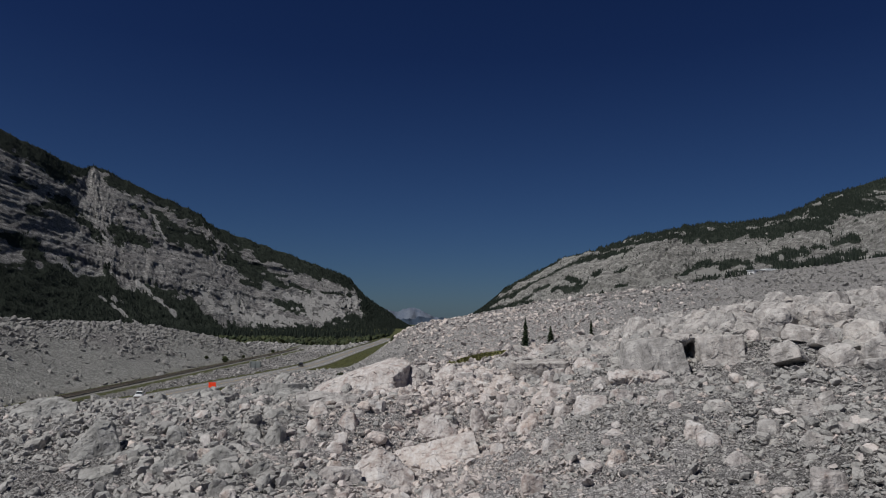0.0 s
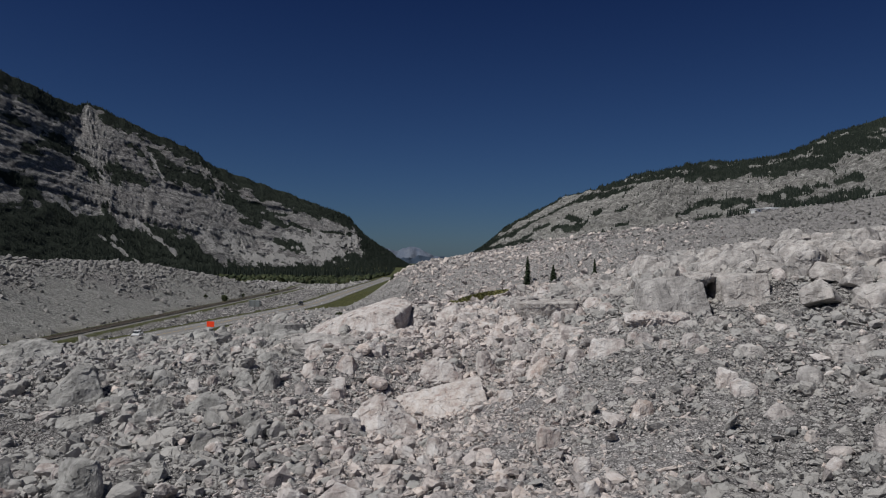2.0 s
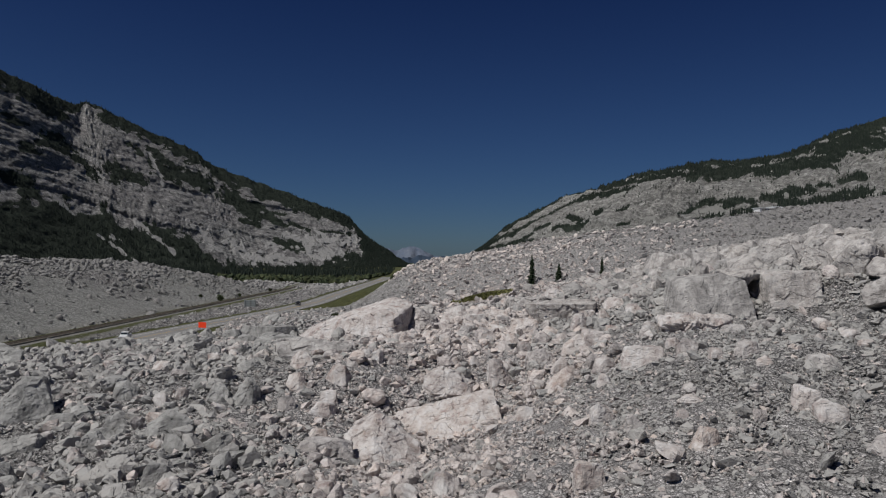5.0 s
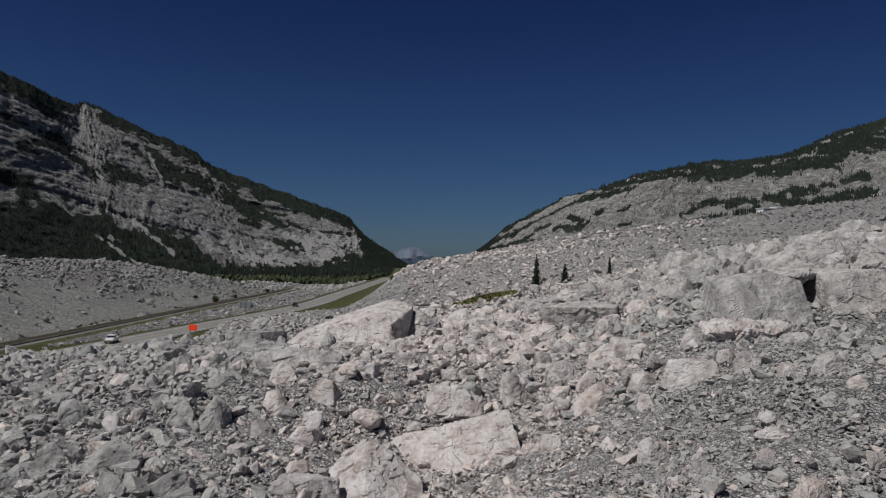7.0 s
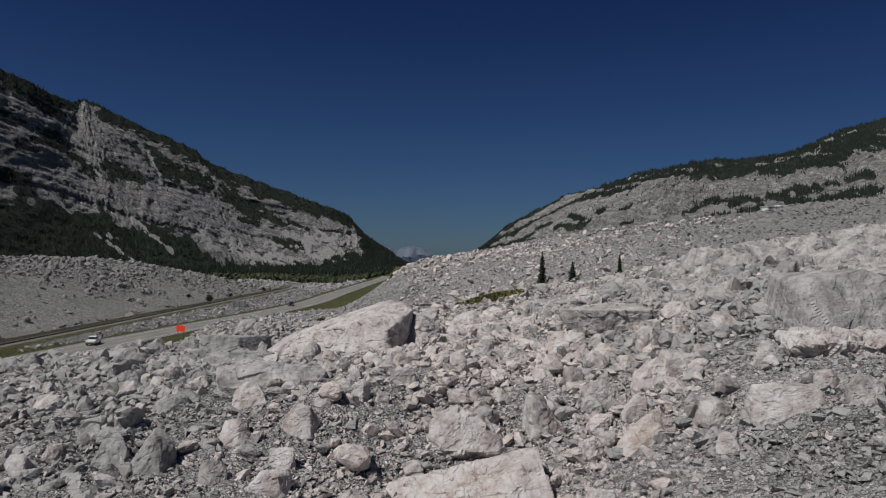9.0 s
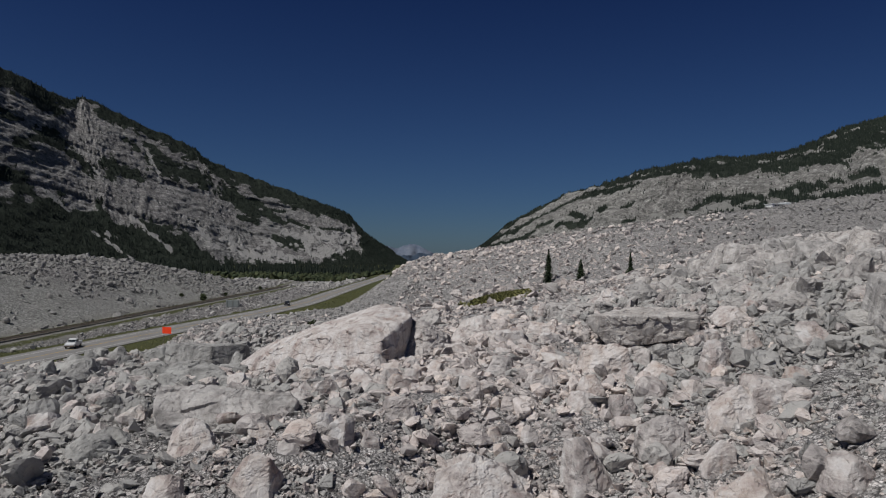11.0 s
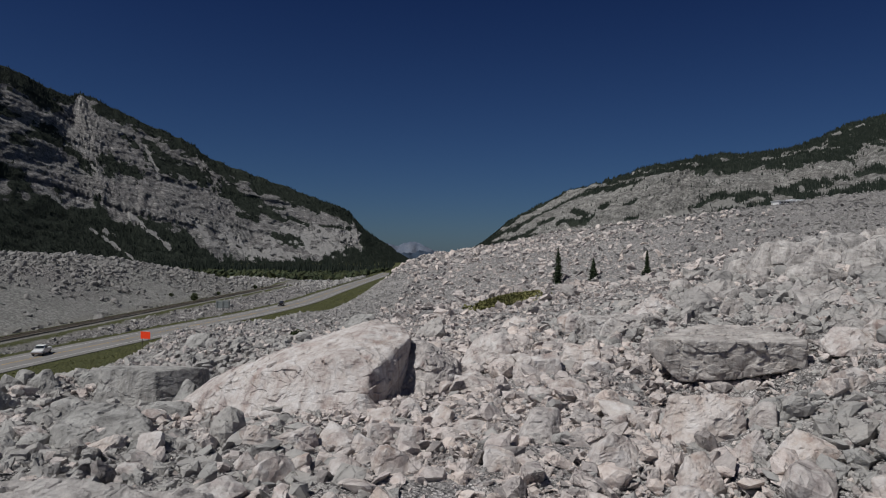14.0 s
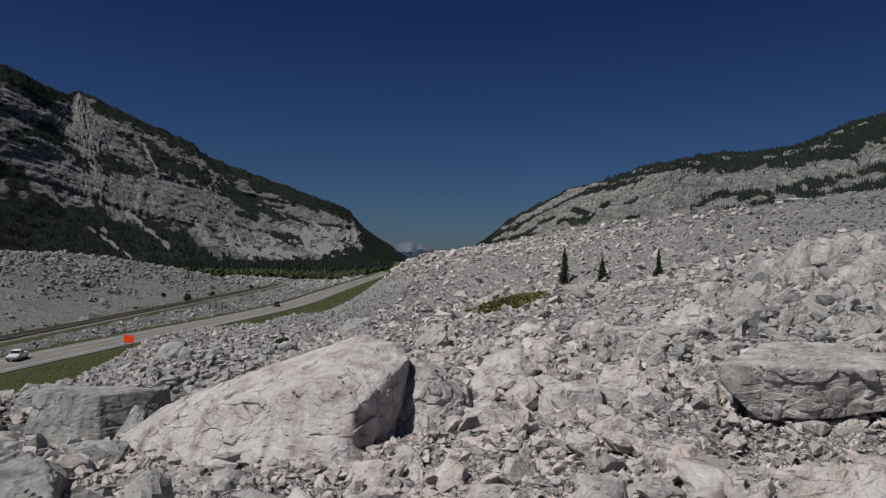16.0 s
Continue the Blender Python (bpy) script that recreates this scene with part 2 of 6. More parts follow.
def make_ground():
    m, nt, b = material("slide_ground", 0.95)
    p = coords(nt)
    # gravel cells of two sizes
    small = voronoi(nt, p, 7.5, out="Color")
    large = voronoi(nt, p, 1.7, out="Color")
    tone = ramp(nt, small, [(0.1, (0.225, 0.216, 0.211)), (0.5, (0.385, 0.364, 0.353)), (0.9, (0.57, 0.534, 0.512))])
    tone2 = ramp(nt, large, [(0.1, (0.225, 0.216, 0.211)), (0.5, (0.385, 0.364, 0.353)), (0.9, (0.57, 0.534, 0.512))])
    col = mix(nt, 0.5, tone, tone2)
    col = mix(nt, 0.4, col, ramp(nt, noise_tex(nt, p, 0.07, 4, 0.6), [(0.35, 0.32), (0.65, 0.62)]), "OVERLAY")
    # shade in the gaps between stones, put into the colour at both cell sizes
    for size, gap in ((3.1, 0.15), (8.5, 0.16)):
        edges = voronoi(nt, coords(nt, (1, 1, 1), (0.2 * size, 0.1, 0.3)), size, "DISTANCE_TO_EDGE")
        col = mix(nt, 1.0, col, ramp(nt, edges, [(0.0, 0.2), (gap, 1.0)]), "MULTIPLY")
        tint = ramp(nt, voronoi(nt, coords(nt, (1, 1, 1), (0.2 * size, 0.1, 0.3)), size, out="Color"), [(0.2, 0.72), (0.8, 1.3)])
        col = mix(nt, 1.0, col, tint, "MULTIPLY")
    dust = ramp(nt, noise_tex(nt, p, 0.35, 4, 0.6), [(0.55, 0.0), (0.8, 0.35)])
    col = mix(nt, dust, col, (0.24, 0.231, 0.224))
    # paler middle strip: the lens's bright centre put into the ground colour
    col = mix(nt, attribute(nt, "lens_centre"), col, mix(nt, 1.0, col, (0.62, 0.585, 0.57), "ADD"))
    # the far slope is a closed sheet of stones
    warp = coords(nt, (1, 1, 1), (0.3, 0.2, 0.5))
    sheet = ramp(nt, voronoi(nt, warp, 0.75, out="Color"), [(0.1, (0.30, 0.291, 0.282)), (0.9, (0.58, 0.55, 0.526))])
    sheet = mix(nt, 0.5, sheet, ramp(nt, voronoi(nt, warp, 1.9, out="Color"), [(0.1, (0.22, 0.213, 0.207)), (0.9, (0.56, 0.53, 0.508))]))
    # gaps between the far stones: their shade is put into the colour too
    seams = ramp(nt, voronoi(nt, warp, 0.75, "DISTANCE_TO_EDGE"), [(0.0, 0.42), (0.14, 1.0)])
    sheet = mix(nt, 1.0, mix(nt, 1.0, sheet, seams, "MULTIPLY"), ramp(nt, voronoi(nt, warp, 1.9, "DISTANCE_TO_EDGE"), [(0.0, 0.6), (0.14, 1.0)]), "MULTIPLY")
    sheet = mix(nt, 0.5, sheet, ramp(nt, noise_tex(nt, p, 0.11, 5, 0.7), [(0.3, 0.34), (0.7, 0.66)]), "OVERLAY")
    col = mix(nt, attribute(nt, "sheet"), col, sheet)
    # scree and bench dirt
    col = mix(nt, attribute(nt, "scree"), col, mix(nt, 1.0, sheet, (0.865, 0.895, 0.865), "MULTIPLY"))
    col = mix(nt, attribute(nt, "dirt"), col, mix(nt, noise_tex(nt, p, 0.8, 5, 0.7), (0.15, 0.145, 0.125), (0.27, 0.26, 0.235)))
    turf = mix(nt, noise_tex(nt, p, 0.9, 6, 0.75), (0.042, 0.05, 0.018), (0.105, 0.106, 0.04))
    edge = nt.nodes.new("ShaderNodeMath")
    edge.operation = "ADD"
    nt.links.new(attribute(nt, "grass"), edge.inputs[0])
    nt.links.new(noise_tex(nt, p, 0.6, 5, 0.7), edge.inputs[1])
    col = mix(nt, ramp(nt, edge.outputs[0], [(0.80, 0.0), (1.0, 1.0)]), col, turf)
    nt.links.new(col, b.inputs["Base Color"])
    d1, d2 = voronoi(nt, p, 1.7), voronoi(nt, p, 7.5)
    bump(nt, b, [(ramp(nt, d1, [(0.0, 1.0), (0.75, 0.0)]), 0.26), (ramp(nt, d2, [(0.0, 1.0), (0.8, 0.0)]), 0.10), (noise_tex(nt, p, 25, 3, 0.7), 0.02)])
    return m


GROUND = make_ground()


def make_mountain_rock(name, light, purple, scree):
    m, nt, b = material(name, 0.95)
    p = coords(nt)
    tone = lambda k: tuple(k * c for c in light)

    def strata(run, thick):
        """Coordinates stretched along the beds."""
        n = nt.nodes.new("ShaderNodeCombineXYZ")
        for sock, src, size in ((0, "along", run), (2, "strata", thick)):
            d = nt.nodes.new("ShaderNodeMath")
            d.operation = "DIVIDE"
            d.inputs[1].default_value = size
            nt.links.new(attribute(nt, src), d.inputs[0])
            nt.links.new(d.outputs[0], n.inputs[sock])
        return n.outputs[0]

    thick_beds = noise_tex(nt, strata(150, 22), 1.0, 4, 0.65, 0.3)
    thin_beds = noise_tex(nt, strata(34, 4.6), 1.0, 6, 0.75, 0.5)
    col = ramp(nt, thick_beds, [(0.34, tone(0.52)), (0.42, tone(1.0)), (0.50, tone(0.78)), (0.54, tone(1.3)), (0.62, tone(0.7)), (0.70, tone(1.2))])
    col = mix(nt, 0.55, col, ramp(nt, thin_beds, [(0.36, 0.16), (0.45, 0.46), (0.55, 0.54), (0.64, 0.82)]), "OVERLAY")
    tint = ramp(nt, noise_tex(nt, strata(300, 40), 1.0, 4, 0.6), [(0.42, 0.0), (0.6, 0.55)])
    col = mix(nt, tint, col, mix(nt, 1.0, col, purple, "MULTIPLY"))
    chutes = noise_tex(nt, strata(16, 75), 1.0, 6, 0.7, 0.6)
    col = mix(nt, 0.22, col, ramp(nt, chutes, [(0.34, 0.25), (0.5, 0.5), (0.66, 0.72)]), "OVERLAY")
    # broken crags of all sizes: pale faces and dark hollows put shading into colour
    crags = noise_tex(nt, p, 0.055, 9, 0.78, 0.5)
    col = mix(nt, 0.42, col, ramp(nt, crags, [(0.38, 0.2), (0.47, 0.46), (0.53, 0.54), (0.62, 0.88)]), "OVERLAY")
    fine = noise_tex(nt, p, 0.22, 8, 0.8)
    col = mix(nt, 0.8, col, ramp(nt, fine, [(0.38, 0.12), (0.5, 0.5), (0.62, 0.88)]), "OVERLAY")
    rubble_cover = mix(nt, fine, tuple(0.82 * c for c in scree), tuple(1.15 * c for c in scree))
    torn = nt.nodes.new("ShaderNodeMath")
    torn.operation = "ADD"
    nt.links.new(attribute(nt, "scree"), torn.inputs[0])
    nt.links.new(noise_tex(nt, p, 0.05, 7, 0.75), torn.inputs[1])
    col = mix(nt, ramp(nt, torn.outputs[0], [(0.80, 0.0), (1.25, 0.9)]), col, rubble_cover)
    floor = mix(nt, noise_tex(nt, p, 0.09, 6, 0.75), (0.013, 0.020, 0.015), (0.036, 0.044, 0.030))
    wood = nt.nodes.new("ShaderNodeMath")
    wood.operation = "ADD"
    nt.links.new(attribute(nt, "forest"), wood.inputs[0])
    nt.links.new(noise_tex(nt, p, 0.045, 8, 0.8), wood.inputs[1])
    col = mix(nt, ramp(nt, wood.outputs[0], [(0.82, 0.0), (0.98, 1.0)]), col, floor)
    nt.links.new(col, b.inputs["Base Color"])
    bump(nt, b, [(thin_beds, 1.4), (chutes, 1.6), (crags, 5.0), (fine, 2.4)])
    return m


def make_plain(name, a, c, scale, rough=0.9, relief=0.0, metal=0.0):
    m, nt, b = material(name, rough)
    p = coords(nt)
    n = noise_tex(nt, p, scale, 6, 0.7)
    fine = noise_tex(nt, p, scale * 9, 4, 0.7)
    col = mix(nt, ramp(nt, n, [(0.3, 0.0), (0.7, 1.0)]), a, c)
    col = mix(nt, 0.3, col, ramp(nt, fine, [(0.3, 0.35), (0.7, 0.65)]), "OVERLAY")
    nt.links.new(col, b.inputs["Base Color"])
    b.inputs["Metallic"].default_value = metal
    if relief:
        bump(nt, b, [(n, relief), (fine, relief * 0.3)])
    return m


def make_foliage(name, a, c):
    m, nt, b = material(name, 0.8)
    pick = nt.nodes.new("ShaderNodeNewGeometry").outputs["Random Per Island"]
    col = mix(nt, pick, a, c)
    col = mix(nt, 0.5, col, ramp(nt, noise_tex(nt, coords(nt), 0.02, 4, 0.6), [(0.3, 0.35), (0.7, 0.65)]), "OVERLAY")
    nt.links.new(col, b.inputs["Base Color"])
    return m


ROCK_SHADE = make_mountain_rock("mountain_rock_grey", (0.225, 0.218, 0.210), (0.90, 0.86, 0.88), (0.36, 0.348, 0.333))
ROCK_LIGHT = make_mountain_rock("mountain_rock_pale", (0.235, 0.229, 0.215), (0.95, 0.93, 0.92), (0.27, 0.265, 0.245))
ASPHALT = make_plain("worn_asphalt", (0.17, 0.163, 0.155), (0.24, 0.23, 0.22), 0.25, 0.9, 0.004)
WHITE_PAINT = make_plain("road_paint_white", (0.55, 0.55, 0.53), (0.72, 0.72, 0.70), 1.5, 0.8)
YELLOW_PAINT = make_plain("road_paint_yellow", (0.42, 0.27, 0.05), (0.55, 0.36, 0.08), 1.5, 0.8)
BALLAST = make_plain("rail_ballast", (0.19, 0.175, 0.15), (0.30, 0.28, 0.24), 1.6, 0.95, 0.05)
STEEL = make_plain("rail_steel", (0.16, 0.12, 0.09), (0.30, 0.26, 0.22), 2.0, 0.45, 0.0, 0.8)
TIMBER = make_plain("creosote_timber", (0.11, 0.095, 0.078), (0.19, 0.165, 0.135), 3.0, 0.9, 0.01)
ORANGE = make_plain("sign_orange", (0.95, 0.06, 0.016), (1.0, 0.075, 0.022), 0.8, 0.6)
ALUMINIUM = make_plain("dull_aluminium", (0.30, 0.325, 0.31), (0.37, 0.395, 0.38), 0.6, 0.6, 0.0, 0.0)
GALVANISED = make_plain("galvanised_post", (0.22, 0.21, 0.20), (0.34, 0.33, 0.32), 3.0, 0.6, 0.0, 0.4)
NEEDLES = make_foliage("spruce_needles", (0.012, 0.022, 0.012), (0.04, 0.058, 0.024))
FAR_NEEDLES = make_foliage("forest_needles", (0.010, 0.017, 0.013), (0.027, 0.036, 0.025))
LEAVES = make_foliage("aspen_leaves", (0.024, 0.036, 0.016), (0.058, 0.066, 0.028))
SHRUB = make_foliage("shrub_leaves", (0.03, 0.045, 0.018), (0.075, 0.085, 0.035))
BLADES = make_foliage("dry_grass", (0.11, 0.115, 0.04), (0.235, 0.22, 0.085))
BARK = make_plain("spruce_bark", (0.06, 0.045, 0.035), (0.14, 0.11, 0.09), 5.0, 0.95, 0.02)
WALL_WHITE = make_plain("white_cladding", (0.72, 0.72, 0.72), (0.80, 0.80, 0.80), 0.3, 0.6)
ROOF_GREY = make_plain("pale_roof", (0.72, 0.73, 0.74), (0.80, 0.81, 0.82), 0.3, 0.5)
CAR_WHITE = make_plain("car_paint_white", (0.72, 0.72, 0.72), (0.76, 0.76, 0.76), 0.5, 0.25)
CAR_DARK = make_plain("car_paint_dark", (0.025, 0.022, 0.024), (0.035, 0.03, 0.032), 0.5, 0.25)
RUBBER = make_plain("tyre_rubber", (0.015, 0.015, 0.015), (0.03, 0.03, 0.03), 4.0, 0.9)
# aerial haze over the far ranges is put into these two colours
FAR_BLUE = make_plain("distant_mountain", (0.07, 0.095, 0.145), (0.15, 0.168, 0.205), 0.006, 1.0, 12.0)
FAR_WOOD = make_plain("distant_forest", (0.03, 0.045, 0.07), (0.042, 0.06, 0.088), 0.01, 1.0, 8.0)
glass_mat, _nt, _b = material("car_glass", 0.08)
_b.inputs["Base Color"].default_value = (0.02, 0.025, 0.03, 1)

# ---- building helpers ----
def mesh_from(name, verts, faces, mat=None, smooth=False):
    me = bpy.data.meshes.new(name)
    verts, faces = np.asarray(verts, np.float32), np.asarray(faces, np.int32)
    n, k = faces.shape
    me.vertices.add(len(verts))
    me.vertices.foreach_set("co", verts.ravel())
    me.loops.add(n * k)
    me.loops.foreach_set("vertex_index", faces.ravel())
    me.polygons.add(n)
    me.polygons.foreach_set("loop_start", np.arange(0, n * k, k, dtype=np.int32))
    me.polygons.foreach_set("use_smooth", np.full(n, smooth, dtype=bool))
    me.update(calc_edges=True)
    if mat:
        me.materials.append(mat)
    return me


def grid_faces(nu, nv):
    i = np.arange(nu * nv).reshape(nu, nv)
    return np.stack([i[:-1, :-1], i[1:, :-1], i[1:, 1:], i[:-1, 1:]], -1).reshape(-1, 4)


def set_mask(me, name, values):
    me.attributes.new(name, "FLOAT", "POINT").data.foreach_set("value", np.asarray(values, np.float32).ravel())


def part(name, bm, mat, parent, label=""):
    me = bpy.data.meshes.new(name)
    bm.to_mesh(me)
    bm.free()
    me.materials.append(mat)
    ob = new(name, me)
    ob.parent = parent
    return tagged(ob, label)


def thing(name, place=(0, 0, 0), turn=0.0):
    ob = new(name)
    ob.matrix_basis = pose(*place, 0, 0, turn)
    return ob


def add_box(bm, size, at=(0, 0, 0), turn=(0, 0, 0), bevel=0.0):
    m = pose(*at, *turn) @ Matrix.Diagonal((*size, 1))
    made = bmesh.ops.create_cube(bm, size=1.0, matrix=m)
    if bevel:
        edges = list({e for v in made["verts"] for e in v.link_edges})
        bmesh.ops.bevel(bm, geom=edges, offset=bevel, segments=2, profile=0.5, affect="EDGES")


def box(size, at=(0, 0, 0), turn=(0, 0, 0), bevel=0.0):
    bm = bmesh.new()
    add_box(bm, size, at, turn, bevel)
    return bm


def rod(radius, height, at=(0, 0, 0), turn=(0, 0, 0), sides=10, top=None):
    bm = bmesh.new()
    bmesh.ops.create_cone(bm, cap_ends=True, segments=sides, radius1=radius, radius2=radius if top is None else top, depth=height, matrix=pose(*at, *turn))
    return bm


def hull_shape(rng, points, squash=(1, 1, 1), boxy=0.5):
    """An angular stone about 1 m across: the hull of a few random points."""
    p = rng.normal(size=(points, 3))
    p /= np.abs(p).max(1, keepdims=True) * boxy + np.linalg.norm(p, axis=1, keepdims=True) * (1 - boxy)
    p *= rng.uniform(0.78, 1.0, (points, 1)) * 0.5 * np.array(squash)
    bm = bmesh.new()
    for q in p:
        bm.verts.new(q)
    out = bmesh.ops.convex_hull(bm, input=bm.verts)
    bmesh.ops.delete(bm, geom=[g for g in out["geom_interior"] if isinstance(g, bmesh.types.BMVert)], context="VERTS")
    bmesh.ops.triangulate(bm, faces=bm.faces)
    bm.verts.ensure_lookup_table()
    bm.verts.index_update()
    v = np.array([q.co for q in bm.verts])
    f = np.array([[q.index for q in face.verts] for face in bm.faces])
    bm.free()
    return v, f


def turns(rng, n, tip):
    """Random rotations: any heading, tipped by about tip radians."""
    a, b, c = rng.uniform(0, 2 * np.pi, n), rng.normal(0, tip, n), rng.normal(0, tip, n)
    z, o = np.zeros(n), np.ones(n)
    rz = np.stack([np.cos(a), -np.sin(a), z, np.sin(a), np.cos(a), z, z, z, o], -1).reshape(n, 3, 3)
    rx = np.stack([o, z, z, z, np.cos(b), -np.sin(b), z, np.sin(b), np.cos(b)], -1).reshape(n, 3, 3)
    ry = np.stack([np.cos(c), z, np.sin(c), z, o, z, -np.sin(c), z, np.cos(c)], -1).reshape(n, 3, 3)
    return rz @ rx @ ry


def scatter(rng, shapes, x, y, size, sink=0.12, tip=0.45, height=ground, flat=(0.55, 1.0)):
    """Joins many stones on the ground into one set of vertices and triangles."""
    vs, fs, base = [], [], 0
    which = rng.integers(0, len(shapes), len(x))
    z = height(x, y)
    for k, (v, f) in enumerate(shapes):
        m = np.nonzero(which == k)[0]
        if not len(m):
            continue
        n = len(m)
        sc = size[m, None] * np.stack([rng.uniform(0.8, 1.35, n), rng.uniform(0.7, 1.1, n), rng.uniform(*flat, n)], -1)
        w = np.einsum("nij,nkj->nki", turns(rng, n, tip), v[None] * sc[:, None, :])
        w += np.stack([x[m], y[m], z[m] + size[m] * (0.3 * sc[:, 2] / size[m] - sink)], -1)[:, None, :]
        vs.append(w.reshape(-1, 3))
        fs.append((f[None] + (np.arange(n) * len(v))[:, None, None] + base).reshape(-1, 3))
        base += n * len(v)
    return np.concatenate(vs), np.concatenate(fs)

# ---- the ground sheet ----
def spread(*runs):
    """Coordinates with a step of their own in each run (end, step)."""
    out = [runs[0][0]]
    for end, s in runs[1:]:
        n = max(1, int(round(abs(end - out[-1]) / s)))
        out += list(np.linspace(out[-1], end, n + 1)[1:])
    return np.array(out)


gx = spread((-4900, 0), (-1000, 300), (-300, 50), (-180, 7), (-120, 4), (-60, 1.6), (-36, 1.0), (36, 0.75), (90, 1.8), (260, 5), (420, 16), (1000, 60), (4900, 300))
gy = spread((-4900, 0), (-400, 400), (-60, 40), (5, 3), (80, 0.75), (140, 1.3), (240, 2.8), (470, 5), (660, 6), (900, 20), (2000, 110), (4900, 290))
GX, GY = np.meshgrid(gx, gy, indexing="ij")
GZ = ground(GX, GY)
near = step(150, 90, np.abs(GX)) * step(-40, 0, GY) * step(300, 180, GY) * step(-66, -60, GX)
GZ = GZ + near * 0.16 * fbm(GX / 1.3, GY / 1.3, octaves=3, seed=21)
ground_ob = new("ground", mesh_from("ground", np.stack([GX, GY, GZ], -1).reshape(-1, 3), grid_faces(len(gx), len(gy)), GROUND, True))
tagged(ground_ob, "grey limestone gravel of a rockslide with grassy verges", "ground", kind="structure")
off = GX - road_x(GY)
verge = step(4.6, 5.8, off) * step(3.0, -0.5, GX - toe_x(GY)) + step(-5.0, -6.2, off) * step(-9.5, -8.0, off) * 0.9
rail_grass = step(3.2, 4.2, np.abs(GX - RAIL_X)) * step(8.0, 5.0, np.abs(GX - RAIL_X)) * 1.0
patch = 1.25 * np.exp(-((GX - hollow_x(GY)) / 4.0) ** 4 - ((GY - 171) / 12) ** 4)
valley = step(600, 680, GY) * step(30, -30, GX) + step(900, 1100, GY)
beyond = step(-260, -320, GX)
set_mask(ground_ob.data, "grass", np.clip(verge * 1.25 * step(760, 640, GY) + rail_grass * step(560, 440, GY) + patch + valley + beyond, 0, 1.25) * 0.62)
# where the ground colour holds the lens's bright centre
set_mask(ground_ob.data, "lens_centre", 0.14 * step(-13, -3, GX + 4 * fbm(GX / 12, GY / 12, seed=23)) * step(18, 8, GX + 4 * fbm(GX / 12, GY / 12, seed=24)) * step(260, 180, GY))
set_mask(ground_ob.data, "sheet", step(-75, -62, GX) * step(75, 135, GY) * step(620, 520, GY) * (0.95 - 0.35 * step(40, 130, GX)))
set_mask(ground_ob.data, "dirt", np.clip(step(14, 9, np.abs(GX - RAIL_X)) * step(-86, -89, GX) * step(600, 450, GY), 0, 1) * 0.75)
set_mask(ground_ob.data, "scree", step(-104, -108, GX) * step(480, 400, GY) * step(-0.9, 0.1, fbm(GX / 30, GY / 45, seed=31, octaves=3)) * 0.85)


# ---- road and railway ----
def ribbon(name, centre, y0, y1, half, lift, mat, step_m=4.0, thick=0.25, dashes=None):
    ys = np.arange(y0, y1 + 0.1, step_m)
    cx = centre(ys)
    slope = np.gradient(cx, ys)
    nx, ny = 1 / np.hypot(1, slope), -slope / np.hypot(1, slope)
    verts, faces = [], []
    for i, y in enumerate(ys):
        for s, dz in ((-half, -thick), (-half, 0), (half, 0), (half, -thick)):
            verts.append((cx[i] + s * nx[i], y + s * ny[i], BENCH + lift + dz))
    for i in range(len(ys) - 1):
        if dashes and (i % dashes[1]) >= dashes[0]:
            continue
        for k in range(3):
            a = i * 4 + k
            faces.append((a, a + 4, a + 5, a + 1))
    return mesh_from(name, verts, faces, mat)


road = new("road", ribbon("road", road_x, -380, 760, 5.8, 0.12, ASPHALT))
tagged(road, "worn grey two-lane asphalt highway across the slide", "road", kind="structure")
for off_x, mat, half in ((-3.75, WHITE_PAINT, 0.07), (3.75, WHITE_PAINT, 0.07), (-0.14, YELLOW_PAINT, 0.055), (0.14, YELLOW_PAINT, 0.055)):
    line = new("road_marking", ribbon("road_marking", lambda y, o=off_x: road_x(y) + o, -380, 755, half, 0.13, mat, thick=0.008))
    tagged(line, "thin worn painted line along the asphalt road", "road marking", kind="structure")


def rail_line(o):
    return lambda y: np.full_like(np.asarray(y, float), RAIL_X) + o - 4 * step(380, 620, y)


def rail_path(y):
    return rail_line(0)(y)


bed = new("railway_bed", ribbon("railway_bed", rail_line(0), -380, 500, 1.45, 1.45, BALLAST, thick=0.6))
tagged(bed, "low dark bed of crushed stone under the railway", "railway bed", kind="structure")
track = thing("railway_track", (RAIL_X, 0, BENCH + 1.45))
tagged(track, "single railway track with rusty rails on dark ties", "railway track")
for o in (-0.72, 0.72):
    me = ribbon("rail", rail_line(o), -380, 500, 0.045, 1.72, STEEL, thick=0.16)
    me.transform(Matrix.Translation((-RAIL_X, 0, -(BENCH + 1.45))))
    r = new("rail", me)
    r.parent = track
tie_v = np.array([(sx * 1.3, sy * 0.12, sz) for sx in (-1, 1) for sy in (-1, 1) for sz in (-0.05, 0.11)])
tie_f = np.array([(0, 1, 3, 2), (4, 6, 7, 5), (0, 4, 5, 1), (2, 3, 7, 6), (1, 5, 7, 3)])
tie_y = np.arange(120, 470, 0.65)
tv = tie_v[None] + np.stack([rail_path(tie_y) - RAIL_X, tie_y, np.zeros_like(tie_y)], -1)[:, None]
ties = new("tie", mesh_from("tie", tv.reshape(-1, 3), (tie_f[None] + (np.arange(len(tie_y)) * 8)[:, None, None]).reshape(-1, 4), TIMBER))
ties.parent = track
tagged(ties, "row of dark timber ties", kind="stuff")


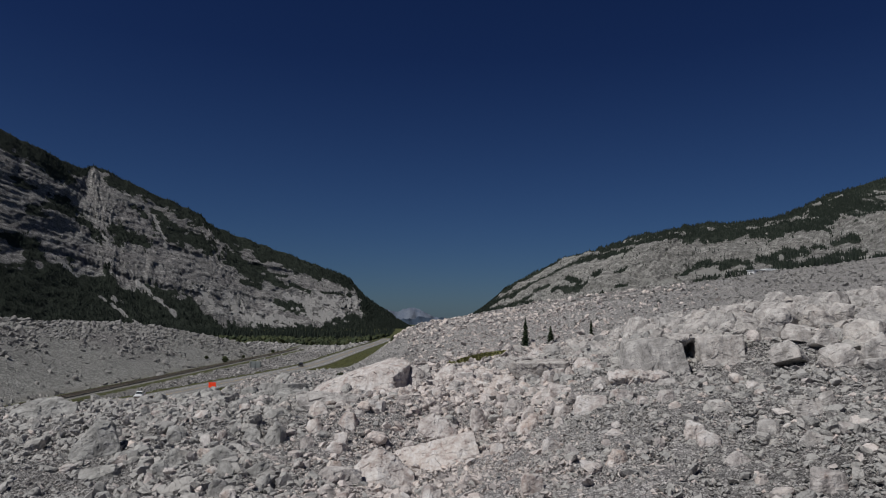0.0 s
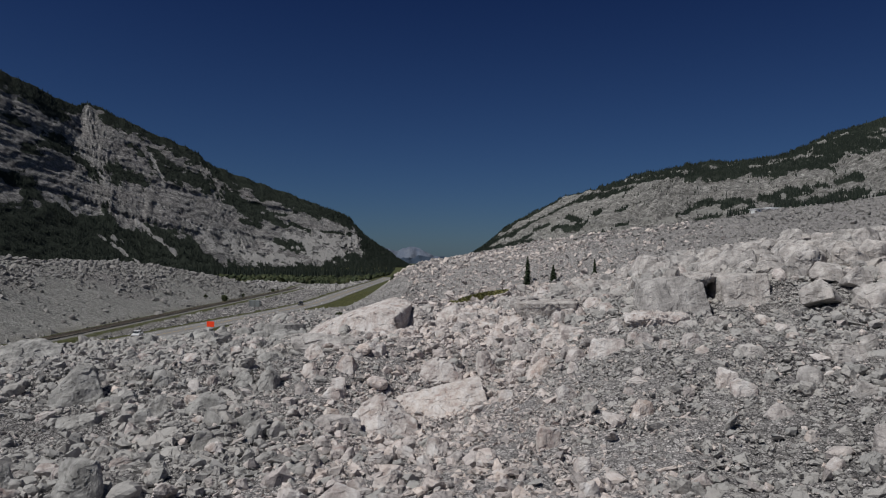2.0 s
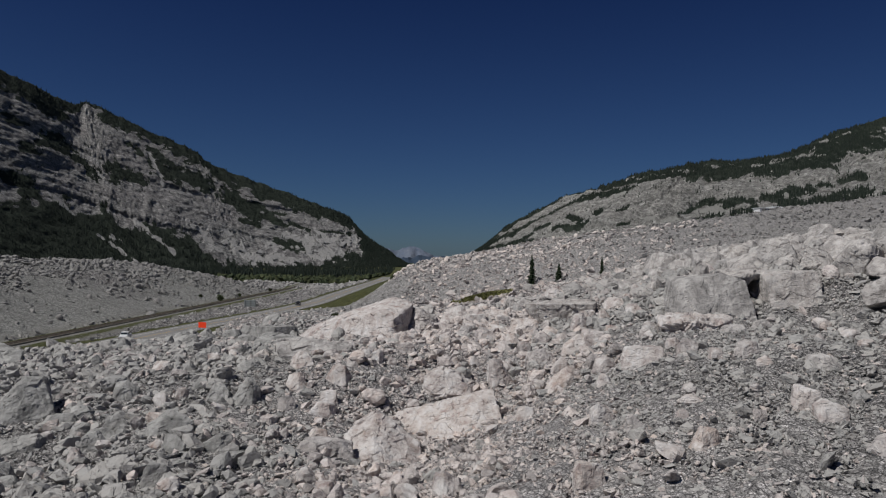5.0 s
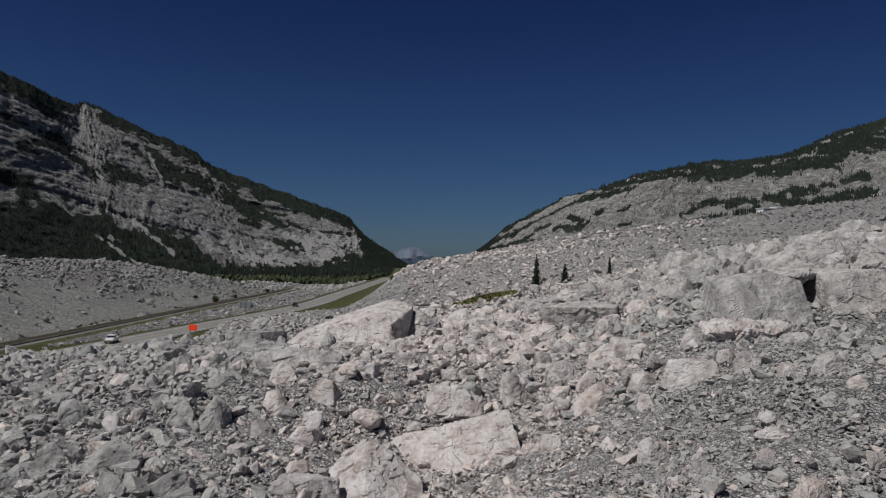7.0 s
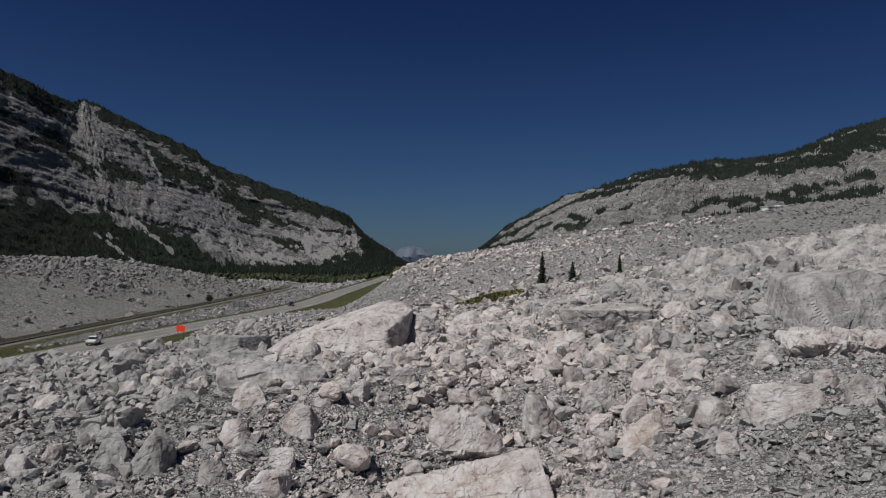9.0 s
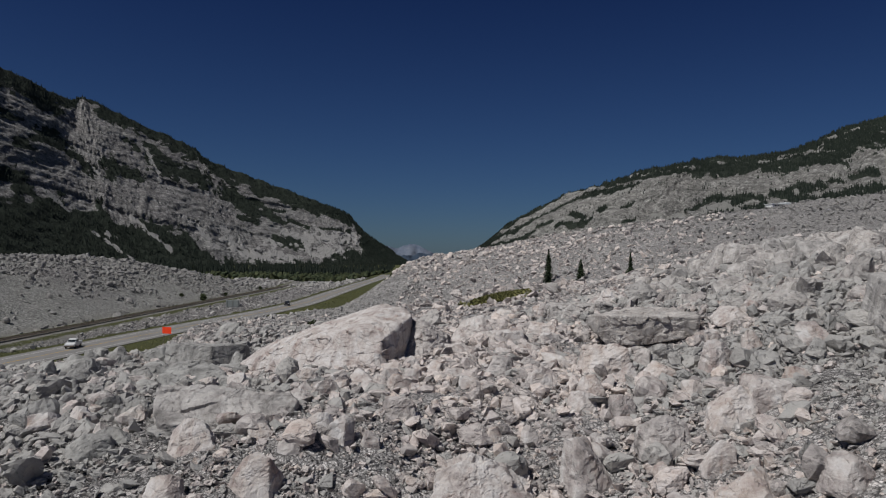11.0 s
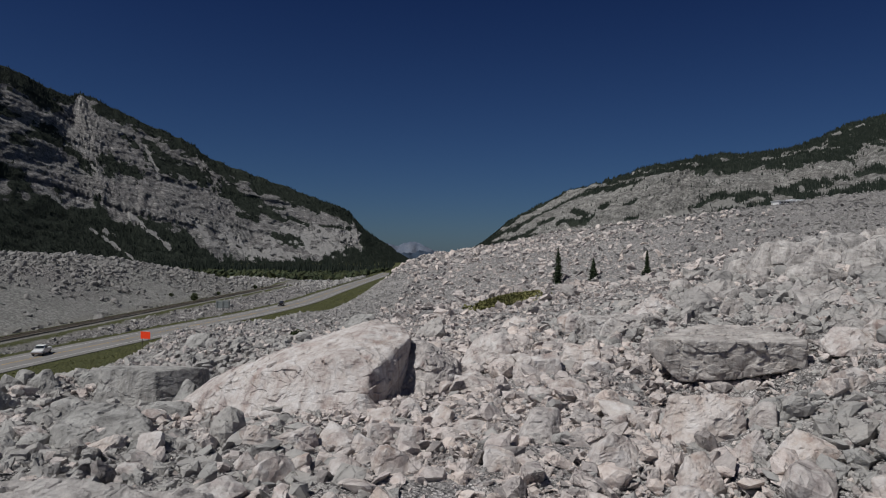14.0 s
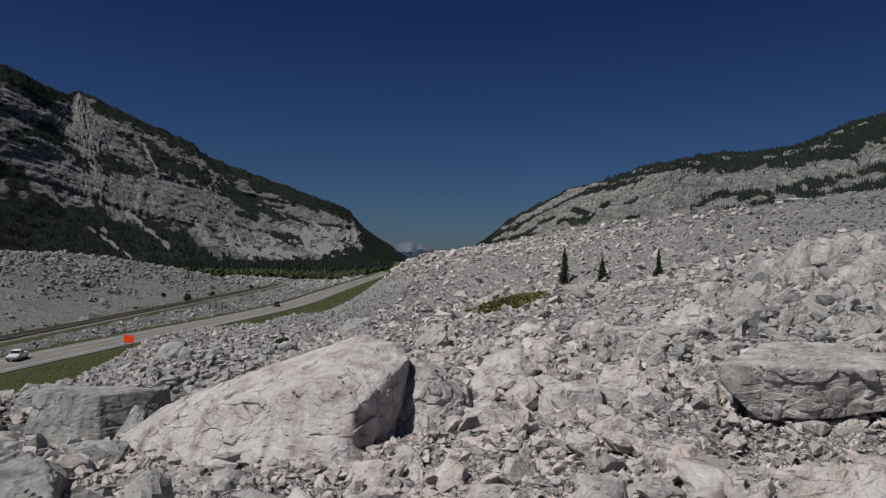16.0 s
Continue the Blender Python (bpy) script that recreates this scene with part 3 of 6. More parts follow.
# ---- mountains ----
def mountain(name, ridge, foot, nu, nv, mat, masks, label, dip, rough=1.0, seed=0, power=1.0, back=0.25, lean=2.0):
    """A mountainside between a ridge and a foot line, with ribs, gullies and beds; v runs from the ridge (0) down to the foot (1)."""
    u = np.linspace(0, 1, nu)
    k = np.linspace(0, 1, len(ridge))
    top = np.stack([ease(u, k, [p[i] for p in ridge]) for i in range(3)], -1)
    low = np.stack([ease(u, np.linspace(0, 1, len(foot)), [p[i] for p in foot]) for i in range(3)], -1)
    vb = np.linspace(-back, 0, 14)[:-1]
    v = np.concatenate([vb, np.linspace(0, 1, nv)])
    U, V = np.meshgrid(u, v, indexing="ij")
    W = np.clip(V, 0, 1)[..., None]
    P = top[:, None, :] * (1 - V[..., None]) + low[:, None, :] * V[..., None]
    P[..., 2] = low[:, None, 2] + (top[:, None, 2] - low[:, None, 2]) * (1 - W[..., 0]) ** power
    P[..., 2] -= np.clip(-V, 0, 1) * 0.6 * np.linalg.norm((top - low)[:, :2], axis=1)[:, None]
    Z = P[..., 2].copy()
    out = low - top
    out[:, 2] = 0
    out /= np.linalg.norm(out, axis=1, keepdims=True)
    span = np.linalg.norm(np.diff(top, axis=0), axis=1).sum()
    L = U * span
    fade = step(0.0, 0.08, V) * step(1.0, 0.93, V)
    # bedding planes dip along the mountain; hard beds stand out as cliffs, soft ones lie back as ledges
    S = Z + dip * L + 9 * fbm(L / 330, Z / 160, octaves=3, seed=seed + 5)
    bed = 0.0
    for h, amp, run in ((34, 8.0, 420), (15, 4.5, 240), (6.5, 2.2, 100)):
        bed = bed + amp * np.tanh(2.6 * vnoise(L / run, S / h, seed=seed + int(h)))
    ribs = fbm(L / 130 + 0.5 * fbm(L / 300, V * 3, seed=seed + 3) + lean * V, V * 1.6, octaves=5, seed=seed, gain=0.55)
    ribs = 1 - 2 * np.abs(ribs)
    crag = fbm(L / 17, S / 9, octaves=4, seed=seed + 19, gain=0.65)
    cracks = np.abs(fbm(L / 22 + 0.6 * V, S / 70, octaves=3, seed=seed + 23))
    masked = masks(U, V, L, Z)
    forest, scree = masked
    bare = 1 - np.maximum(0.95 * step(0.1, 0.7, scree), 0.6 * np.clip(forest, 0, 1))
    hang = (6 * ribs * (0.35 + 0.65 * bare) + bare * (bed + 4.0 * crag - 3.5 * step(0.18, 0.0, cracks))) * fade * rough
    P[..., 0] += out[:, None, 0] * hang
    P[..., 1] += out[:, None, 1] * hang
    P[..., 2] += (4 * ribs * (0.35 + 0.65 * bare) + bare * (0.25 * bed + 1.2 * crag)) * fade * rough + (3.2 * fbm(L / 28, V * 0 + 2.0, octaves=4, seed=seed + 7)) * step(0.2, 0.0, np.abs(V))
    me = mesh_from(name, P.reshape(-1, 3), grid_faces(nu, len(v)), mat, True)
    set_mask(me, "forest", forest * 0.62)
    set_mask(me, "scree", scree)
    set_mask(me, "along", L)
    set_mask(me, "strata", S)
    ob = new(name, me)
    tagged(ob, label, "mountain", kind="structure")
    return P, V, forest * 0.62


def stroke(U, V, L, Z, line, seed, squeeze=0.62, torn=0.55):
    """A ragged streak on a mountainside from one u, v to another, some metres to each side."""
    u0, v0, u1, v1, w = line
    nu, nv = U.shape
    ends = []
    for u, v in ((u0, v0), (u1, v1)):
        i = int(round(u * (nu - 1)))
        j = int(np.argmin(np.abs(V[i] - v)))
        ends.append((L[i, j] * squeeze, Z[i, j]))
    (a0, b0), (a1, b1) = ends
    A, B = L * squeeze + 0.35 * w * fbm(L / 30, Z / 20, octaves=3, seed=seed + 4), Z + 0.35 * w * fbm(L / 30, Z / 20, octaves=3, seed=seed + 8)
    t = np.clip(((A - a0) * (a1 - a0) + (B - b0) * (b1 - b0)) / ((a1 - a0) ** 2 + (b1 - b0) ** 2 + 1e-6), 0, 1)
    d = np.hypot(A - a0 - t * (a1 - a0), B - b0 - t * (b1 - b0)) / w
    return step(1.35, 0.75 if torn < 0.6 else 0.25, d + torn * fbm(L / 24, Z / 13, octaves=4, seed=seed, gain=0.65))


def left_masks(U, V, L, Z):
    crest = step(1.15, 0.75, V / ease(U, [0, 0.2, 0.26, 0.3, 0.36, 0.6, 0.78, 0.84, 1.0], [0.10, 0.09, 0.02, 0.03, 0.09, 0.20, 0.22, 0.06, 0.5]) + 0.5 * fbm(L / 26, Z / 15, octaves=4, seed=2))
    f = np.maximum(crest, step(-0.03, 0.04, V + 0.07 * fbm(L / 45, Z / 30, octaves=4, seed=6, gain=0.6) - ease(U, *LEFT_TREELINE)))
    s = np.zeros_like(U)
    for line in LEFT_RIDGE_WOODS + LEFT_SLOPE_WOODS:
        f = np.maximum(f, stroke(U, V, L, Z, line, 41))
    for line in LEFT_SCREE:
        s = np.maximum(s, stroke(U, V, L, Z, line, 43, torn=1.1))
    return f * (1 - s), s


def right_masks(U, V, L, Z):
    f = step(1.15, 0.75, V / ease(U, [0, 0.12, 0.2, 0.3, 0.36, 0.5, 0.7, 1.0], [0.3, 0.3, 0.05, 0.05, 0.10, 0.15, 0.2, 0.28]) + 0.5 * fbm(L / 26, Z / 15, octaves=4, seed=12))
    s = np.zeros_like(U)
    for line in RIGHT_CREST_WOODS + RIGHT_SLOPE_WOODS:
        f = np.maximum(f, stroke(U, V, L, Z, line, 51))
    for line in RIGHT_SCREE:
        s = np.maximum(s, stroke(U, V, L, Z, line, 53, torn=1.1))
    return f * 0.95 * (1 - 0.9 * s), s


# streaks as u, v to u, v and metres to each side
LEFT_TREELINE = ([0, 0.136, 0.158, 0.184, 0.208, 0.244, 0.273, 0.299, 0.337, 0.371, 0.391, 0.407, 0.435, 0.525, 0.595, 0.645, 0.709, 0.719, 1.0],
                 [0.61, 0.61, 0.62, 0.62, 0.65, 0.68, 0.7, 0.71, 0.69, 0.74, 0.83, 0.91, 0.96, 0.95, 0.91, 0.68, 0.47, 0.24, 0.05])
LEFT_RIDGE_WOODS = [(0.144, 0.05, 0.162, 0.07, 17.3), (0.166, 0.07, 0.192, 0.12, 23.4), (0.172, 0.29, 0.194, 0.33, 22.9), (0.194, 0.33, 0.246, 0.47, 13.6), (0.15, 0.39, 0.16, 0.39, 12.3), (0.14, 0.25, 0.148, 0.26, 9.8), (0.136, 0.55, 0.142, 0.57, 15.7), (0.283, 0.4, 0.291, 0.47, 19.5), (0.297, 0.41, 0.333, 0.44, 20.8), (0.305, 0.07, 0.347, 0.06, 19.4), (0.337, 0.2, 0.349, 0.24, 9.4), (0.367, 0.16, 0.377, 0.21, 11.5), (0.383, 0.28, 0.443, 0.29, 31.7), (0.359, 0.03, 0.409, 0.03, 12.2), (0.409, 0.03, 0.517, 0, 19.7)]
LEFT_SLOPE_WOODS = [(0.521, 0.06, 0.559, 0.07, 25.3), (0.557, 0.1, 0.607, 0.11, 28.6), (0.605, 0.15, 0.671, 0.15, 21.3), (0.501, 0.33, 0.517, 0.4, 32.8), (0.531, 0.32, 0.543, 0.33, 14.6), (0.545, 0.37, 0.567, 0.35, 12.8), (0.535, 0.43, 0.563, 0.48, 9.6), (0.573, 0.44, 0.597, 0.49, 6.9), (0.613, 0.46, 0.689, 0.39, 5.1), (0.545, 0.73, 0.575, 0.76, 18.4), (0.537, 0.69, 0.541, 0.77, 10.9), (0.497, 0.53, 0.525, 0.54, 8.2)]
LEFT_SCREE = [(0.166, 0.6, 0.19, 0.7, 2.8), (0.299, 0.71, 0.339, 0.88, 6.2), (0.218, 0.8, 0.275, 0.96, 3.6), (0.393, 0.7, 0.413, 0.84, 8.8), (0.242, 0.8, 0.251, 0.83, 6.6), (0.218, 0.35, 0.267, 0.5, 4.6), (0.365, 0.2, 0.369, 0.44, 4.2), (0.447, 0.77, 0.473, 0.87, 21.6), (0.477, 0.88, 0.543, 0.9, 19.3), (0.525, 0.75, 0.527, 0.85, 16.9), (0.583, 0.62, 0.697, 0.51, 18.9), (0.583, 0.72, 0.629, 0.71, 21.4), (0.581, 0.85, 0.611, 0.85, 9.4), (0.557, 0.63, 0.567, 0.66, 8.5)]
RIGHT_CREST_WOODS = [(0.391, 0.16, 0.467, 0.26, 9), (0.462, 0.17, 0.531, 0.23, 18.5), (0.528, 0.18, 0.597, 0.34, 20.2), (0.597, 0.29, 0.658, 0.36, 22.2), (0.653, 0.18, 0.751, 0.27, 34.5), (0.56, 0.67, 0.611, 0.67, 11), (0.562, 0.69, 0.587, 0.76, 9.5), (0.538, 0.65, 0.55, 0.69, 7.5), (0.518, 0.68, 0.531, 0.65, 7.7), (0.496, 0.66, 0.506, 0.64, 6.6), (0.484, 0.73, 0.494, 0.68, 6.4), (0.474, 0.76, 0.484, 0.75, 3.1), (0.543, 0.8, 0.557, 0.8, 7.5), (0.506, 0.84, 0.523, 0.82, 7.5), (0.597, 0.79, 0.658, 0.86, 9.7), (0.655, 0.65, 0.682, 0.65, 7.7), (0.626, 0.79, 0.665, 0.79, 9.9), (0.623, 0.63, 0.636, 0.63, 4.8)]
RIGHT_SLOPE_WOODS = [(0.068, 0.31, 0.154, 0.4, 9.9), (0.122, 0.68, 0.208, 0.74, 12.2), (0.164, 0.65, 0.2, 0.61, 6.7), (0.154, 0.39, 0.21, 0.25, 4.8), (0.21, 0.25, 0.259, 0.08, 3.8), (0.24, 0.16, 0.347, 0.28, 8.8), (0.267, 0.01, 0.406, 0.19, 8), (0.242, 0.59, 0.306, 0.65, 6.9), (0.249, 0.45, 0.289, 0.57, 5.1), (0.306, 0.5, 0.323, 0.53, 5.9), (0.355, 0.56, 0.369, 0.56, 5), (0.196, 0.5, 0.222, 0.51, 5.1), (0.381, 0.77, 0.399, 0.77, 2.4), (0.347, 0.81, 0.364, 0.8, 2.6)]
RIGHT_SCREE = [(0.494, 0.79, 0.516, 0.72, 7.3), (0.526, 0.77, 0.54, 0.73, 4.9), (0.587, 0.71, 0.597, 0.77, 4.5), (0.609, 0.71, 0.623, 0.72, 3.5), (0.43, 0.76, 0.491, 0.84, 4.7), (0.403, 0.06, 0.445, 0.14, 3.2), (0.535, 0.14, 0.575, 0.19, 3.1), (0.663, 0.05, 0.697, 0.08, 3.8), (0.601, 0.17, 0.655, 0.27, 2.7), (0.711, 0.08, 0.751, 0.08, 2.5), (0.377, 0.51, 0.389, 0.6, 2.6), (0.203, 0.01, 0.242, 0.03, 5.2), (0.298, 0.32, 0.362, 0.28, 4.5), (0.423, 0.74, 0.462, 0.79, 5.6)]


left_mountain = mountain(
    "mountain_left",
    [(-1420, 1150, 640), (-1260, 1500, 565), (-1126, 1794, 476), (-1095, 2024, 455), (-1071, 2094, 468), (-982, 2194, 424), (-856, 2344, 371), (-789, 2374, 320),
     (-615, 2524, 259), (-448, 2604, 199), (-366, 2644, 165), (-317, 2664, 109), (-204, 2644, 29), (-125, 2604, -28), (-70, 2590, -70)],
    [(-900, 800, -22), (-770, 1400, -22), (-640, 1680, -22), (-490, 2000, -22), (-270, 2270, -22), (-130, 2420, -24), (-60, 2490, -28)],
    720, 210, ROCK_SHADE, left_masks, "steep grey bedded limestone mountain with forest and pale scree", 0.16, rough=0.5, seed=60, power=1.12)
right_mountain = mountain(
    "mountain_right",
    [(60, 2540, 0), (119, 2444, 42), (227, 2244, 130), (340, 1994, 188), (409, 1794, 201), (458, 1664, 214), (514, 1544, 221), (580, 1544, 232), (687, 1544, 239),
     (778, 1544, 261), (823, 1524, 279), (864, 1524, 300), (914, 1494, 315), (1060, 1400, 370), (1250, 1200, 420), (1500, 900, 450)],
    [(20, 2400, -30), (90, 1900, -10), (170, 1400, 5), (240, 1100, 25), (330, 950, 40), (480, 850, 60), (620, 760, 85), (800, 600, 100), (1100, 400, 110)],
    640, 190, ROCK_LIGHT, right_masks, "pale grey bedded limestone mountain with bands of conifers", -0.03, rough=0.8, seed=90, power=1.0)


# ---- distant ranges ----
def range_far(name, x0, x1, y, heights, mat, label, seed, depth=260):
    nu, nv = 160, 14
    u, v = np.linspace(0, 1, nu), np.linspace(0, 1, nv)
    U, V = np.meshgrid(u, v, indexing="ij")
    z = ease(u, np.linspace(0, 1, len(heights)), heights)
    z = z + 9 * fbm(u * 24, u * 0, octaves=4, seed=seed)
    Z = -60 + (z[:, None] + 60) * (1 - V) + 8 * fbm(U * 30, V * 6, octaves=4, seed=seed + 2) * step(0, 0.2, V)
    P = np.stack([x0 + (x1 - x0) * U, y - depth * V + 30 * fbm(U * 18, V * 3, seed=seed + 4), Z], -1)
    ob = new(name, mesh_from(name, P.reshape(-1, 3), grid_faces(nu, nv), mat, True))
    tagged(ob, label, "mountain", kind="structure")


range_far("mountain_distant", -700, 600, 4700, [20, 30, 46, 66, 62, 82, 48, 22, 18, 20, 50, 66, 62, 50], FAR_BLUE, "hazy blue snow-streaked mountain range far off", 70)
range_far("hills_distant", -600, 500, 4200, [10, 14, 10, 6, 14, 18, 12, 18, 10, 8, 12, 16], FAR_WOOD, "low hazy blue wooded hills far off", 77)

# ---- rubble ----
rng = np.random.default_rng(7)
STONES = [hull_shape(rng, int(rng.integers(10, 14)), (1, rng.uniform(0.75, 1), rng.uniform(0.6, 1)), rng.uniform(0.3, 0.9)) for _ in range(40)]
CHIPS = [hull_shape(rng, int(rng.integers(7, 9)), (1, rng.uniform(0.7, 1), rng.uniform(0.55, 1)), rng.uniform(0.3, 0.9)) for _ in range(30)]


def hull_planes(points):
    """The faces of a hull as outward normals and distances from its middle."""
    bm = bmesh.new()
    for q in points:
        bm.verts.new(q)
    out = bmesh.ops.convex_hull(bm, input=bm.verts)
    bmesh.ops.delete(bm, geom=[g for g in out["geom_interior"] if isinstance(g, bmesh.types.BMVert)], context="VERTS")
    bmesh.ops.recalc_face_normals(bm, faces=bm.faces)
    bm.normal_update()
    n = np.array([t.normal for t in bm.faces])
    d = np.array([t.normal.dot(t.verts[0].co) for t in bm.faces])
    bm.free()
    return n, d


def cube_dirs(n):
    """An even net of directions: six patches of n x n squares, welded."""
    t = np.tan(np.linspace(-1, 1, n + 1) * math.pi / 4)
    A, B = np.meshgrid(t, t, indexing="ij")
    one = np.ones_like(A)
    sides = [(one, A, B), (-one, B, A), (B, one, A), (A, -one, B), (A, B, one), (B, A, -one)]
    p = np.concatenate([np.stack(q, -1).reshape(-1, 3) for q in sides])
    f = np.concatenate([grid_faces(n + 1, n + 1) + k * (n + 1) ** 2 for k in range(6)])
    key, inv = np.unique(np.round(p, 5), axis=0, return_inverse=True)
    f = inv.reshape(-1)[f]
    return key / np.linalg.norm(key, axis=1, keepdims=True), f


def vertex_normals(v, f):
    n = np.cross(v[f[:, 2]] - v[f[:, 0]], v[f[:, 3]] - v[f[:, 1]])
    out = np.zeros_like(v)
    for k in range(4):
        np.add.at(out, f[:, k], n)
    return out / (np.linalg.norm(out, axis=1, keepdims=True) + 1e-12)


def facets(r, v, cell, lift, tilt):
    """Broken faces: each patch of the surface is set in or out and tilted as one plane."""
    size = np.ptp(v, axis=0)
    count = int(min(500, max(6, 2 * (size[0] * size[1] + size[1] * size[2] + size[0] * size[2]) / cell ** 2)))
    c = v[r.integers(0, len(v), count)] + r.normal(0, 0.15 * cell, (count, 3))
    stretch = np.array([1.0, 1.0, 1.5])
    near = np.argmin((((v[:, None] - c[None]) * stretch) ** 2).sum(2), axis=1)
    off, lean = r.normal(0, lift, count), r.normal(0, tilt, (count, 3))
    return off[near] + np.clip((lean[near] * (v - c[near])).sum(1), -1.6 * lift, 1.6 * lift)


def broken_rock(points, n, seed, edge=22, bedding=1.0, rough=1.0, grain=None):
    """A solid rock from the hull of some corners, with worn edges, chipped ledges and beds."""
    p = np.asarray(points, float)
    mid, half = (p.min(0) + p.max(0)) / 2, (p.max(0) - p.min(0)) / 2
    normal, dist = hull_planes((p - mid) / half)
    dirs, faces = cube_dirs(n)
    reach = (np.clip(dirs @ (normal / dist[:, None]).T, 0, None) ** edge).sum(1) ** (-1 / edge)
    v = dirs * reach[:, None] * half
    no = vertex_normals(v, faces)
    if (no * v).sum() < 0:
        faces, no = faces[:, ::-1], -no
    s = grain or 0.62 * float(np.max(half) * 2)
    r = np.random.default_rng(seed)
    x, y, z = v.T
    d = 0.03 * s * fbm(x / (0.5 * s), y / (0.5 * s), z / (0.5 * s), octaves=2, seed=seed)
    d = d + facets(r, v, 0.42 * s, 0.022 * s, 0.12) + facets(r, v, 0.15 * s, 0.010 * s, 0.14)
    beds = (z * 0.93 + x * 0.22 + y * 0.12) / (0.12 * s) + 0.9 * fbm(x / s, y / s, octaves=2, seed=seed + 9)
    d = d - bedding * 0.010 * s * step(0.7, 0.95, np.abs((beds % 1) - 0.5) * 2) * step(-0.1, 0.5, fbm(x / (0.4 * s), y / (0.4 * s), z / (0.4 * s), octaves=2, seed=seed + 2))
    return v + no * (d * rough)[:, None], faces, mid


def rough_shape(r, points=18, n=4):
    v, _ = hull_shape(r, points, (1, r.uniform(0.75, 1), r.uniform(0.6, 0.95)), r.uniform(0.4, 0.9))
    v, f, _ = broken_rock(v, n, int(r.integers(0, 9999)), edge=30, rough=0.8)
    return v, np.concatenate([f[:, [0, 1, 2]], f[:, [0, 2, 3]]])


ROUGH = [rough_shape(rng) for _ in range(14)]
FAR_ROUGH = [rough_shape(rng, n=3) for _ in range(14)]


BLOCKS = [hull_shape(rng, int(rng.integers(17, 23)), (1, rng.uniform(0.75, 1), rng.uniform(0.6, 0.95)), rng.uniform(0.6, 1.0)) for _ in range(40)]


FEET = []  # the ground taken by single boulders: x, y, half width, half depth


def sizes(n, lo, hi, power):
    """Sizes in a power law, many small and few large."""
    a = 1 - power
    return (lo ** a + rng.random(n) * (hi ** a - lo ** a)) ** (1 / a)


def rubble(name, n, xs, ys, lo, hi, power, shapes, keep, label, bias=1.0, mat=STONE, **more):
    x = rng.uniform(*xs, n)
    y = ys[0] + (ys[1] - ys[0]) * rng.random(n) ** bias
    m = keep(x, y)
    for bx, by, bw, bd in FEET:
        m &= ((x - bx) / bw) ** 2 + ((y - by) / bd) ** 2 > 1
    x, y = x[m], y[m]
    v, f = scatter(rng, shapes, x, y, sizes(len(x), lo, hi, power), **more)
    ob = new(name, mesh_from(name, v, f, mat))
    tagged(ob, label, "rubble", kind="stuff")


def in_view(x, y):
    return (np.abs(x) < 0.67 * (y + 17) + 3) & (x > toe_x(y) + 0.5)


def coarse_zone(x, y):
    """Where the larger blocks lie: 0 on the gravel slope, 1 among the blocks."""
    left = step(0, -10, x + 3 * fbm(x / 7, y / 7, seed=16))
    fine = step(1, 6, x) * step(26, 20, x) * step(46, 38, y - 0.25 * x)
    return np.clip(0.25 + 0.55 * fbm(x / 9, y / 9, octaves=3, seed=15) + 0.15 * left + step(46, 56, y) * 0.5 + step(18, 26, x) * 0.6 - 0.45 * fine, 0, 1)


def off_grass(x, y):
    return np.hypot((x - hollow_x(y)) / 5.2, (y - 169) / 15) > 1


def pale_strip(x, y):
    """Pale stones along the middle put the lens's bright, pink centre into the colour."""
    return step(-13, -3, x + 4 * fbm(x / 12, y / 12, seed=23)) * step(14, 5, x + 4 * fbm(x / 12, y / 12, seed=24))


def clear_of_blocks(x, y):
    """Keeps the fronts of the greatest blocks free."""
    return (np.hypot((x + 8.5) / 8.5, (y - 70) / 6.5) > 1) & (np.hypot((x - 12.5) / 6.5, (y - 68) / 6.5) > 1) & (np.hypot((x + 21) / 5.5, (y - 83) / 5.5) > 1) & (np.hypot((x - 26) / 8, (y - 49) / 5) > 1) & (np.hypot((x + 11) / 5, (y - 53) / 4) > 1) & (np.hypot((x + 1.5) / 6.5, (y - 39) / 4.5) > 1)


# ---- boulders ----
def set_boulder(v, f, at, turn=0.0, tilt=(0, 0), label="", smooth=False):
    # off the middle, greyer copies with the lens's dim sides in their colour
    ob = new("boulder", mesh_from("boulder", v, f, DRAB_BOULDER if at[0] < -12 else GREY_BOULDER if at[0] > 19 or "grey" in label else BOULDER, smooth))
    ob.matrix_basis = pose(*at, tilt[0], tilt[1], turn)
    return tagged(ob, label, "boulder", "boulders of the rockslide")


def boulder(x, y, wide, deep, tall, turn=0.0, seed=0, tilt=(0, 0), sink=0.3, boxy=0.75, label="pale angular limestone boulder half sunk in rubble"):
    """One large rock of a given size, sunk a little into the ground."""
    r = np.random.default_rng(seed + 1000)
    p, _ = hull_shape(r, 13, (1, 1, 1), boxy)
    p = (p - p.min(0)) / (p.max(0) - p.min(0)) - 0.5
    p = np.concatenate([p, [(a, c, -0.5) for a in (-0.42, 0.42) for c in (-0.42, 0.42)]])
    p[:, :2] *= 1.05 - 0.26 * (p[:, 2:] + 0.5) ** 1.5
    p[:, 1] += 0.16 * (p[:, 2] + 0.5)
    n = 12 if max(wide, deep) < 2.5 else 20
    v, f, _ = broken_rock(p * (wide, deep, tall), n, seed, edge=75, rough=0.5)
    FEET.append((x, y - 0.12 * deep, 0.42 * wide, 0.5 * deep))
    return set_boulder(v, f, (x, y, float(ground(x, y)) + tall * (0.5 - sink)), turn, tilt, label)


